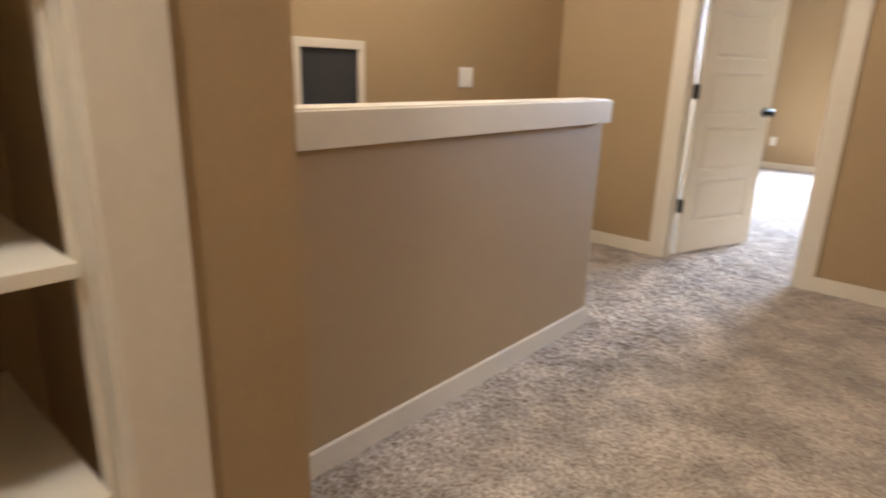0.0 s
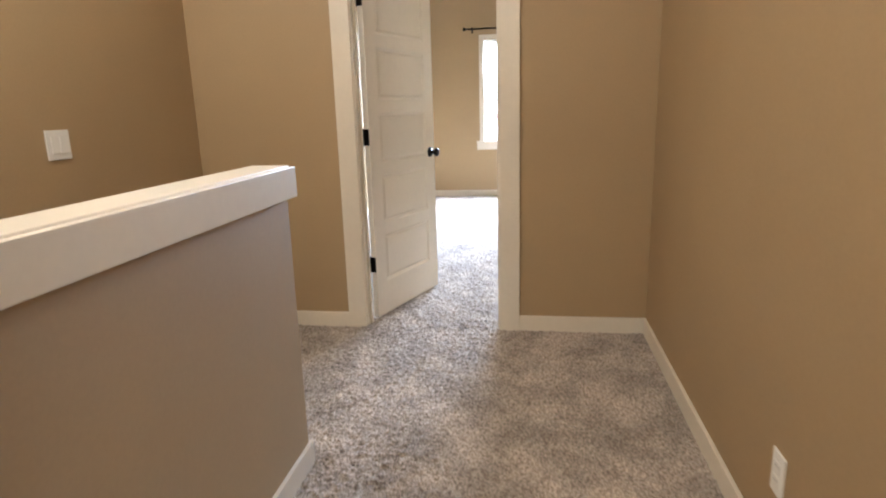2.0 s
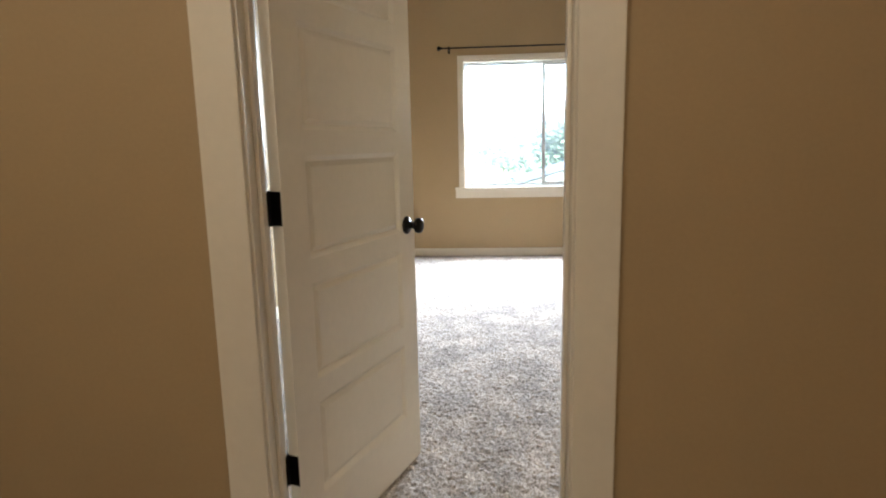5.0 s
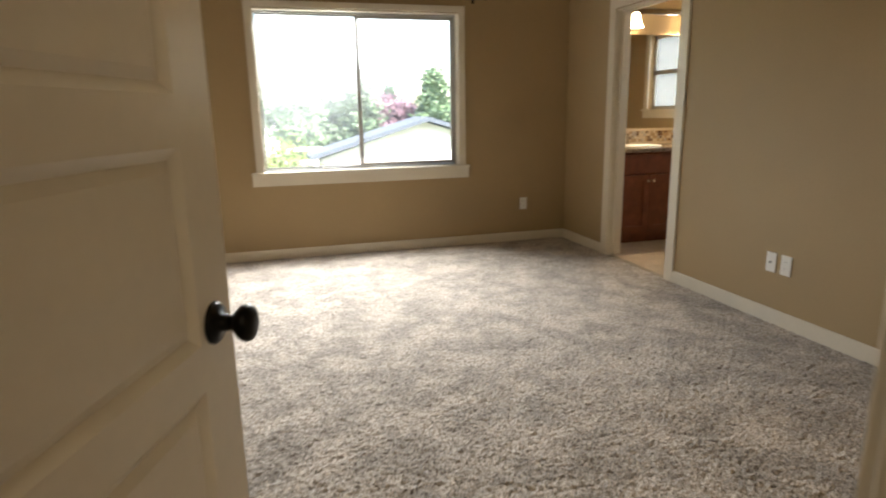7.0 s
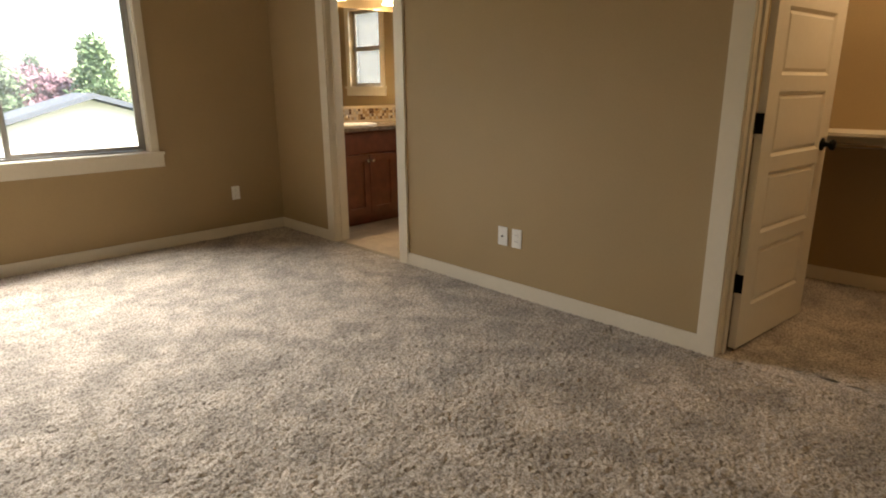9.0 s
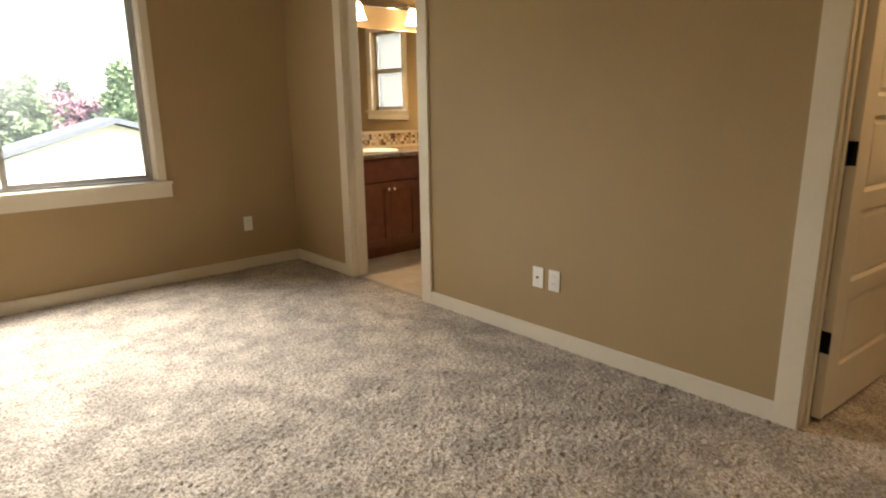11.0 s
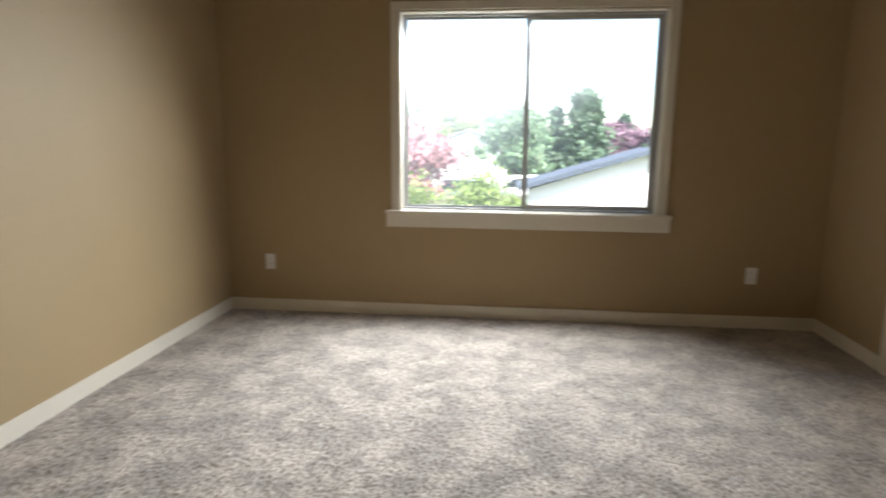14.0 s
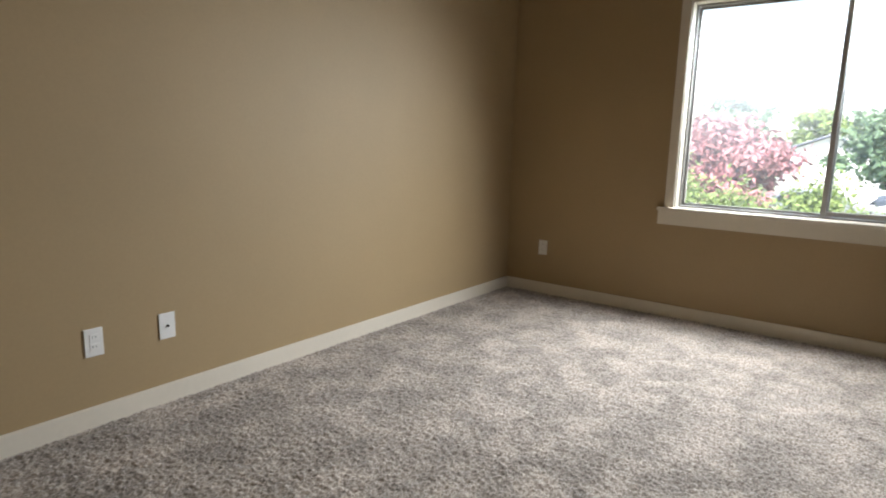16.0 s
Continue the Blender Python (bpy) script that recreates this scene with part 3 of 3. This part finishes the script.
part("toe_kick", boxes((VX0 + 0.02, VX1, VY0 + 0.08, BY1 - 0.01, 0.0, 0.10)), WOOD, van, "recessed toe kick")
for x0, x1 in ((2.90, 3.045), (3.648, 3.70), (4.30, 4.55)):
    part("face_frame", boxes((x0, x1, VY0 + 0.003, VY0 + 0.02, 0.10, 0.865), bevel=0.001), WOOD, van)


def shaker(x0, x1, z0, z1, knob_x=None):
    w = 0.06
    leaf = part("door" if knob_x else "drawer_front", boxes((x0, x0 + w, VY0, VY0 + 0.02, z0, z1), (x1 - w, x1, VY0, VY0 + 0.02, z0, z1), (x0 + w, x1 - w, VY0, VY0 + 0.02, z0, z0 + w), (x0 + w, x1 - w, VY0, VY0 + 0.02, z1 - w, z1), (x0 + w, x1 - w, VY0 + 0.01, VY0 + 0.018, z0 + w, z1 - w), bevel=0.001), WOOD, van)
    if knob_x:
        part("knob", shifted(turned([(0.007, 0), (0.006, 0.012), (0.015, 0.018), (0.016, 0.024), (0.010, 0.029)], 16, "Y"), knob_x, VY0, z1 - 0.055), CHROME, leaf, "brushed steel cabinet knob")


part("drawer_front", boxes((3.05, 3.645, VY0, VY0 + 0.02, 0.668, 0.855), bevel=0.003), WOOD, van)
shaker(3.05, 3.345, 0.115, 0.655, 3.318)
shaker(3.35, 3.645, 0.115, 0.655, 3.377)
part("drawer_front", boxes((3.705, 4.295, VY0, VY0 + 0.02, 0.668, 0.855), bevel=0.003), WOOD, van)
shaker(3.705, 4.0, 0.115, 0.655, 3.973)
shaker(4.005, 4.295, 0.115, 0.655, 4.03)

counter = thing("vanity_countertop", "brown granite countertop with eased edge", "countertop")
part("slab", boxes((VX0 + 0.002, VX1 + 0.02, VY0 - 0.025, BY1 - 0.001, 0.866, 0.900), bevel=0.004), STONE, counter)
sink = thing("bathroom_sink", "white oval ceramic drop-in sink in the countertop", "sink", (3.36, 4.95, 0.9))
basin = bmesh.new()
rings = []
for rx, ry, z in ((0.235, 0.19, 0.001), (0.238, 0.193, 0.012), (0.225, 0.18, 0.018), (0.205, 0.16, 0.012), (0.17, 0.13, -0.0), (0.10, 0.08, -0.02)):
    rings.append([basin.verts.new((rx * math.cos(2 * math.pi * k / 32), ry * math.sin(2 * math.pi * k / 32), z)) for k in range(32)])
for a, b in zip(rings, rings[1:]):
    for k in range(32):
        basin.faces.new((a[k], a[(k + 1) % 32], b[(k + 1) % 32], b[k]))
basin.faces.new(rings[-1])
for face in basin.faces:
    face.smooth = True
part("basin", basin, CERAMIC, sink)
tap = thing("faucet", "chrome bathroom faucet behind the sink", "faucet", (3.36, 5.14, 0.9))
part("tap_base", turned([(0.03, 0), (0.03, 0.008), (0.018, 0.014), (0.016, 0.10), (0.012, 0.105)], 18), CHROME, tap)
part("spout", boxes((-0.01, 0.01, -0.13, 0.0, 0.085, 0.10), (-0.009, 0.009, -0.13, -0.112, 0.065, 0.086), bevel=0.004), CHROME, tap)
part("lever", boxes((-0.007, 0.007, -0.01, 0.05, 0.105, 0.115), bevel=0.003), CHROME, tap)
soap = thing("soap_dish", "small white ceramic soap dish on the counter", "soap dish", (4.08, 5.05, 0.9))
part("dish", turned([(0.03, 0), (0.045, 0.006), (0.055, 0.022), (0.05, 0.022), (0.035, 0.012)], 20), CERAMIC, soap)

# mosaic backsplash
TILES = [material("mosaic_cream", (0.62, 0.52, 0.38), 0.2, grain=0.05), material("mosaic_tan", (0.40, 0.27, 0.15), 0.2, grain=0.08), material("mosaic_brown", (0.13, 0.07, 0.04), 0.15, grain=0.1), material("mosaic_grey", (0.45, 0.42, 0.37), 0.2, grain=0.06)]
splash = thing("backsplash", "cream, tan and brown mosaic tile backsplash", "backsplash")
part("grout_bed", boxes((VX0, VX1, BY1 - 0.006, BY1 - 0.001, 0.900, 1.062)), GROUT, splash)
chips = [mesh_of("mosaic_tile", boxes((-0.0125, 0.0125, -0.004, 0, -0.0125, 0.0125), bevel=0.0012), m) for m in TILES]
band = mesh_of("border_tile", boxes((-0.05, 0.05, -0.005, 0, -0.0125, 0.0125), bevel=0.002), TILES[0])
rng = random.Random(5)
for i in range(40):
    for k in range(4):
        chip = new("mosaic_tile", chips[rng.choice((0, 0, 1, 1, 2, 2, 3))])
        chip.parent = splash
        chip.location = (3.28 + 0.0275 * i, BY1 - 0.006, 0.944 + 0.0275 * k)
for i in range(13):
    for z in (0.915, 1.048):
        chip = new("border_tile", band)
        chip.parent = splash
        chip.location = (3.25 + 0.102 * i, BY1 - 0.006, z)

mirror = thing("bathroom_mirror", "large frameless bathroom mirror above the backsplash", "mirror")
part("mirror_glass", boxes((3.05, 4.50, BY1 - 0.008, BY1 - 0.002, 1.068, 1.965)), MIRROR, mirror)

# vanity light: bar with bell shades
vl = thing("vanity_light", "vanity light bar with two lit frosted bell shades", "wall lamp", (3.67, BY1, 2.15))
part("back_plate", boxes((-0.36, 0.36, -0.022, 0, 0.0, 0.06), bevel=0.006), CHROME, vl)
for x in (-0.30, 0.30):
    arm = part("arm", boxes((x - 0.008, x + 0.008, -0.165, -0.02, 0.025, 0.04), (x - 0.012, x + 0.012, -0.172, -0.148, -0.012, 0.04), bevel=0.003), CHROME, vl)
    bm = bmesh.new()
    prof = [(0.022, -0.005), (0.033, -0.02), (0.042, -0.05), (0.050, -0.09), (0.066, -0.13), (0.071, -0.14)]
    rings = [[bm.verts.new((x + r * math.cos(2 * math.pi * k / 24), -0.16 + r * math.sin(2 * math.pi * k / 24), z)) for k in range(24)] for r, z in prof]
    for a, b in zip(rings, rings[1:]):
        for k in range(24):
            bm.faces.new((a[k], a[(k + 1) % 24], b[(k + 1) % 24], b[k])).smooth = True
    shade = part("shade", bm, FROST, vl, "lit frosted glass bell shade")
    shade.visible_shadow = True

# bathroom window, seen in the mirror
bw = thing("window_2", "small double-hung bathroom window with cream casing", "window", kind="structure")
y0, y1, z0, z1 = 3.73, 4.33, 1.25, 2.15
part("casing", boxes((EX - 0.017, EX, y0 - 0.08, y0, z0, z1), bevel=0.002), TRIM, bw)
part("casing", boxes((EX - 0.017, EX, y1, y1 + 0.08, z0, z1), bevel=0.002), TRIM, bw)
part("head_casing", boxes((EX - 0.017, EX, y0 - 0.08, y1 + 0.08, z1, z1 + 0.08), bevel=0.002), TRIM, bw)
part("window_sill", boxes((EX - 0.04, EX + 0.07, y0 - 0.1, y1 + 0.1, z0 - 0.022, z0), bevel=0.003), TRIM, bw)
part("apron", boxes((EX - 0.017, EX, y0 - 0.09, y1 + 0.09, z0 - 0.11, z0 - 0.022), bevel=0.002), TRIM, bw)
zm = (z0 + z1) / 2
part("window_frame", boxes((EX + 0.06, EX + 0.1, y0, y0 + 0.04, z0, z1), (EX + 0.06, EX + 0.1, y1 - 0.04, y1, z0, z1), (EX + 0.06, EX + 0.1, y0, y1, z0, z0 + 0.04), (EX + 0.06, EX + 0.1, y0, y1, z1 - 0.04, z1), (EX + 0.05, EX + 0.09, y0, y1, zm - 0.025, zm + 0.025)), VINYL, bw)
pane = part("pane", boxes((EX + 0.075, EX + 0.079, y0 + 0.03, y1 - 0.03, z0 + 0.03, z1 - 0.03)), GLASS, bw)
pane.visible_shadow = False

# closet shelf and rail
cs = thing("closet_shelf", "cream closet shelf on a cleat with hanging rail", "shelf")
part("board", boxes((4.06, 4.42, T, 1.75, 0.955, 0.975), bevel=0.002), SHELF, cs)
part("cleat", boxes((4.40, 4.42, T, 1.75, 0.875, 0.955)), SHELF, cs)
part("rail", shifted(turned([(0.016, 0), (0.016, 1.62)], 14, "Y"), 4.12, 1.74, 0.90), CHROME, cs)

# assumed ceiling lights, all out of view: hall, landing, closet and stairwell
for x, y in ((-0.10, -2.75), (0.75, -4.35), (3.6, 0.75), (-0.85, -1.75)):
    cl = thing("unseen_ceiling_light", "added out-of-view flush ceiling light with lit frosted glass bowl", "ceiling lamp", (x, y, H), group="ceiling lights")
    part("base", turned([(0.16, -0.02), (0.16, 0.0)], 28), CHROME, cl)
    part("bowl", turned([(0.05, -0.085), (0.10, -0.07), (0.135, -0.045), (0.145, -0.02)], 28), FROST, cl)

# ---- outdoors ----
def land(x, y):
    """Height of the ground: a yard below the house that rises to the street."""
    t = min(max((y - 7.0) / 14.0, 0.0), 1.0)
    return -3.1 + 1.45 * t * t * (3 - 2 * t) + 0.05 * math.sin(x * 0.7) * math.sin(y * 0.5) * (1 - t)


gb = bmesh.new()
gxs = [-900, -300, -100, -50] + [-30 + 2 * k for k in range(31)] + [50, 100, 300, 900]
gys = [-900, -200, -60, -20, 0] + [5.5 + 1.5 * k for k in range(14)] + [30, 40, 60, 100, 200, 500, 1500]
gv = [[gb.verts.new((x, y, land(x, y))) for x in gxs] for y in gys]
for r in range(len(gys) - 1):
    for c in range(len(gxs) - 1):
        gb.faces.new((gv[r][c], gv[r][c + 1], gv[r + 1][c + 1], gv[r + 1][c]))
structure("ground", gb, GRASS, "green lawn and open ground rising to a street", "ground")
structure("road", boxes((-80, 80, 23.0, 29.0, -1.75, -1.63)), ASPHALT, "grey asphalt street", "road")


def leaves(spots, size, seed, mat, name, parent, tilt=1.0):
    """Small bent leaves, each its own island, at the given spots."""
    rng = np.random.default_rng(seed)
    n = len(spots)
    a, b = rng.normal(size=(n, 3)), rng.normal(size=(n, 3))
    a[:, 2] *= tilt
    a /= np.linalg.norm(a, axis=1)[:, None]
    b -= (a * b).sum(1)[:, None] * a
    b /= np.linalg.norm(b, axis=1)[:, None]
    s = size * (0.6 + 0.8 * rng.random((n, 1)))
    c = np.cross(a, b) * s * 0.2
    v = np.stack([spots - a * s, spots + b * s * 0.5 + c, spots + a * s, spots - b * s * 0.5 + c], 1).reshape(-1, 3)
    me = bpy.data.meshes.new(name)
    me.from_pydata(v.tolist(), [], np.arange(4 * n).reshape(-1, 4).tolist())
    me.materials.append(mat)
    ob = new(name, me)
    ob.parent = parent
    return ob


def limb(bm, p, q, r0, r1):
    p, q = Vector(p), Vector(q)
    turn = (q - p).to_track_quat("Z", "Y").to_matrix()
    rings = [[bm.verts.new(base + turn @ Vector((r * math.cos(k * math.pi / 3.5), r * math.sin(k * math.pi / 3.5), 0))) for k in range(7)] for base, r in ((p, r0), (q, r1))]
    for k in range(7):
        bm.faces.new((rings[0][k], rings[0][(k + 1) % 7], rings[1][(k + 1) % 7], rings[1][k]))


def tree(label, x, y, top, wide, mat, seed, count=2600, size=0.13, low=0.35, group="garden trees"):
    """A broad-leaved tree: trunk, limbs, and leaves gathered in uneven clumps at the limbs' ends."""
    rng = np.random.default_rng(seed)
    z0 = land(x, y) - 0.05
    h = top - z0
    ob = thing("tree", label, "tree", (x, y, z0), group=group)
    bm = bmesh.new()
    limb(bm, (0, 0, 0), (0.05, 0, h * low), h * 0.035, h * 0.026)
    limb(bm, (0.05, 0, h * low), (0, 0.05, h * 0.8), h * 0.026, h * 0.008)
    clumps = []
    for k in range(34):
        u = rng.random()
        z = h * (low + (0.97 - low) * u)
        reach = wide / 2 * math.sqrt(max(0.06, 1 - (2 * u - 0.85) ** 2 / 1.45)) * (0.35 + 0.65 * rng.random())
        a = rng.random() * 2 * math.pi
        c = (reach * math.cos(a), reach * math.sin(a), z)
        clumps.append(c)
        if k % 3 == 0:
            limb(bm, (0, 0, max(h * low * 0.8, z - reach * 0.6)), c, h * 0.011, h * 0.003)
    part("trunk", bm, BARK, ob)
    c = np.array(clumps)[rng.integers(0, len(clumps), count)]
    spots = c + rng.normal(size=(count, 3)) * wide * np.array([0.085, 0.085, 0.055])
    leaves(spots, size, seed, mat, "crown", ob)
    return ob


def conifer(label, x, y, top, wide, mat, seed, count=3200, size=0.15):
    """A conifer: straight trunk and drooping tiers of branches."""
    rng = np.random.default_rng(seed)
    z0 = land(x, y) - 0.05
    h = top - z0
    ob = thing("conifer_tree", label, "tree", (x, y, z0), group="garden trees")
    bm = bmesh.new()
    limb(bm, (0, 0, 0), (0, 0, h * 0.97), h * 0.03, h * 0.004)
    spots = []
    tiers = 15
    for k in range(tiers):
        z = h * (0.10 + 0.86 * k / tiers)
        reach = wide / 2 * (1 - (k / tiers)) ** 1.3 * (0.8 + 0.4 * rng.random()) + 0.12
        for m in range(8):
            a = rng.random() * 2 * math.pi
            r = reach * (0.65 + 0.45 * rng.random())
            end = np.array([r * math.cos(a), r * math.sin(a), z - r * 0.18])
            if m < 3:
                limb(bm, (0, 0, z + 0.1), end, h * 0.006, h * 0.002)
            n = count // (tiers * 8)
            u = rng.random((n, 1)) ** 0.6
            spots.append(np.array([0, 0, z + 0.1]) * (1 - u) + end * u + rng.normal(size=(n, 3)) * np.array([0.13, 0.13, 0.09]) * (0.5 + wide / 4))
    spots.append(np.array([[0, 0, h]]) * 1.0 + rng.normal(size=(40, 3)) * np.array([0.08, 0.08, 0.22]) - np.array([0, 0, 0.3]))
    part("trunk", bm, BARK, ob)
    leaves(np.concatenate(spots), size, seed, mat, "crown", ob, 0.5)
    return ob


conifer("tall dark green conifer behind the neighbouring roof", 4.4, 32, 4.0, 5.4, LEAF_PINE, 11, 14000, 0.15)
conifer("slim dark conifer far behind the roofs", 8.9, 46, 3.35, 3.4, LEAF_DARK, 12, 6000)
conifer("pale green conifer beyond the neighbouring garage", 9.2, 34, 3.8, 5.2, LEAF_GREEN, 13, 8000)
conifer("narrow dark conifer beside the broad tree", 3.1, 33.5, 3.2, 2.4, LEAF_DARK, 14)
tree("broad green tree beside the conifer", 0.95, 30, 2.6, 3.8, LEAF_GREEN, 21, 5200, 0.15)
tree("purple-leaved plum tree behind the garage roof", 6.9, 37, 2.25, 4.0, LEAF_PLUM, 22, 3000, 0.15)
tree("red japanese maple in the garden", -2.1, 15.5, 1.68, 3.0, LEAF_RED, 23, 7500, 0.10, 0.56)
tree("pale green tree far across the street", -4.2, 62, 4.5, 5.0, LEAF_LIME, 24, 2600, 0.28)
tree("grey-green tree on the far hill", -11.2, 60, 6.0, 7.0, LEAF_GREEN, 25, 2600, 0.28)
tree("grey-green tree on the far hill", -0.9, 70, 2.4, 6.0, LEAF_GREEN, 26, 2600, 0.28)


def shrub(x, y, top, wide, seed):
    rng = np.random.default_rng(seed)
    z0 = land(x, y) - 0.05
    h = top - z0
    ob = thing("shrub", "yellow-green leafy garden shrub", "shrub", (x, y, z0), group="garden shrubs")
    bm = bmesh.new()
    c = []
    for k in range(22):
        a, r, z = rng.random() * 6.28, wide / 2 * rng.random() ** 0.6, h * (0.3 + 0.66 * rng.random())
        r *= 1.1 - 0.5 * (z / h) ** 3
        c.append((r * math.cos(a), r * math.sin(a), z))
        limb(bm, (0, 0, 0), c[-1], 0.025, 0.006)
    part("stems", bm, BARK, ob)
    c = np.array(c)[rng.integers(0, 22, 6000)]
    leaves(c + rng.normal(size=(6000, 3)) * np.array([0.17, 0.17, 0.20]), 0.042, seed, LEAF_LIME, "foliage", ob)


for k, (x, y, top, wide) in enumerate(((-2.4, 12, 1.05, 1.2), (-1.65, 11.6, 0.75, 1.1), (-0.95, 12.0, 0.42, 1.1), (-0.35, 12.0, 0.40, 1.0), (0.12, 12.3, 0.70, 0.8), (0.75, 12.8, 0.05, 0.8))):
    shrub(x, y, top, wide, 40 + k)


def gable_house(label, x0, x1, y0, y1, eave, apex, ground, roofing, name="neighbour_house"):
    """A house whose gable end faces -y: siding boards, gable, roof slopes, fascia boards and one window."""
    ob = thing(name, label, "house", ((x0 + x1) / 2, y0, ground))
    w, d, e, a = (x1 - x0) / 2, y1 - y0, eave - ground, apex - ground
    bm = bmesh.new()
    pts = [(-w + 0.3, 0), (w - 0.3, 0), (w - 0.3, e - 0.1), (0, a - 0.14), (-w + 0.3, e - 0.1)]
    f0 = [bm.verts.new((x, 0, z)) for x, z in pts]
    f1 = [bm.verts.new((x, d, z)) for x, z in pts]
    bm.faces.new(f0)
    bm.faces.new(list(reversed(f1)))
    for k in range(5):
        bm.faces.new((f0[k], f0[(k + 1) % 5], f1[(k + 1) % 5], f1[k]))
    part("wall", bm, SIDING, ob)
    for s in (-1, 1):
        bm = bmesh.new()
        prof = [(s * w, e - 0.09), (0, a - 0.09), (0, a), (s * w, e)]
        p0 = [bm.verts.new((x, -0.35, z)) for x, z in prof]
        p1 = [bm.verts.new((x, d + 0.3, z)) for x, z in prof]
        bm.faces.new(p0)
        bm.faces.new(list(reversed(p1)))
        for k in range(4):
            bm.faces.new((p0[k], p0[(k + 1) % 4], p1[(k + 1) % 4], p1[k]))
        part("roof", bm, roofing, ob)
        bm = bmesh.new()
        prof = [(s * w, e - 0.115), (0, a - 0.115), (0, a - 0.012), (s * w, e - 0.012)]
        p0 = [bm.verts.new((x, -0.39, z)) for x, z in prof]
        p1 = [bm.verts.new((x, -0.352, z)) for x, z in prof]
        bm.faces.new(p0)
        bm.faces.new(list(reversed(p1)))
        for k in range(4):
            bm.faces.new((p0[k], p0[(k + 1) % 4], p1[(k + 1) % 4], p1[k]))
        part("fascia", bm, FASCIA, ob, "grey-blue fascia board")
    return ob


gable_house("white gabled garage with slate-grey roof and blue-grey fascia", 0.85, 6.9, 15.3, 16.3, 0.26, 1.16, -2.6, ROOFING, "garage")
gable_house("white house with a low white roof across the street", -4.6, 0.8, 40, 50, 1.05, 2.05, -1.7, SIDING)


def car(label, x, y, z, mat, rz):
    ob = thing("car", label, "car", (x, y, z), rz)
    bm = bmesh.new()
    prof = [(-2.1, 0.35), (2.1, 0.35), (2.15, 0.7), (1.9, 0.85), (1.0, 0.95), (0.45, 1.42), (-1.0, 1.46), (-1.75, 0.98), (-2.15, 0.9)]
    l = [bm.verts.new((px, -0.85, pz)) for px, pz in prof]
    r = [bm.verts.new((px, 0.85, pz)) for px, pz in prof]
    bm.faces.new(l)
    bm.faces.new(list(reversed(r)))
    for k in range(len(prof)):
        bm.faces.new((l[k], l[(k + 1) % len(prof)], r[(k + 1) % len(prof)], r[k]))
    bmesh.ops.bevel(bm, geom=bm.edges[:], offset=0.05, segments=2, affect="EDGES")
    part("body", bm, mat, ob)
    bm = bmesh.new()
    for side in (-0.853, 0.853):
        v = [bm.verts.new((px, side, pz)) for px, pz in ((-1.5, 1.0), (0.8, 0.98), (0.4, 1.36), (-0.95, 1.40))]
        bm.faces.new(v)
    part("side_window", bm, DARKGLASS, ob, "dark tinted side window")
    for wx in (-1.3, 1.3):
        for wy_ in (-0.78, 0.78):
            part("wheel", shifted(turned([(0.2, -0.1), (0.31, -0.08), (0.33, 0.0), (0.31, 0.08), (0.2, 0.1)], 18, "Y"), wx, wy_, 0.33), RUBBER, ob)
    return ob


car("silver parked car on the street", -0.9, 25.5, -1.63, CARPAINT, 4)
car("white parked car on the street", 1.2, 27.4, -1.63, SIDING, 182)
fence = thing("garden_fence", "weathered grey wooden board fence", "fence", (-3.0, 20.6, 0))
FENCE = material("weathered_wood", (0.24, 0.21, 0.18), 0.85, grain=0.25, grain_scale=20, per_object=0.12)
board_mesh = mesh_of("board", boxes((-0.068, 0.068, -0.01, 0.01, 0, 1.25), bevel=0.004), FENCE)
for k in range(38):
    b = new("board", board_mesh)
    b.parent = fence
    b.location = (0.145 * k, 0, land(-3.0 + 0.145 * k, 20.6) - 0.05)
for z in (-1.4, -0.75):
    part("rail", boxes((-0.1, 5.5, 0.011, 0.05, z, z + 0.08)), FENCE, fence)
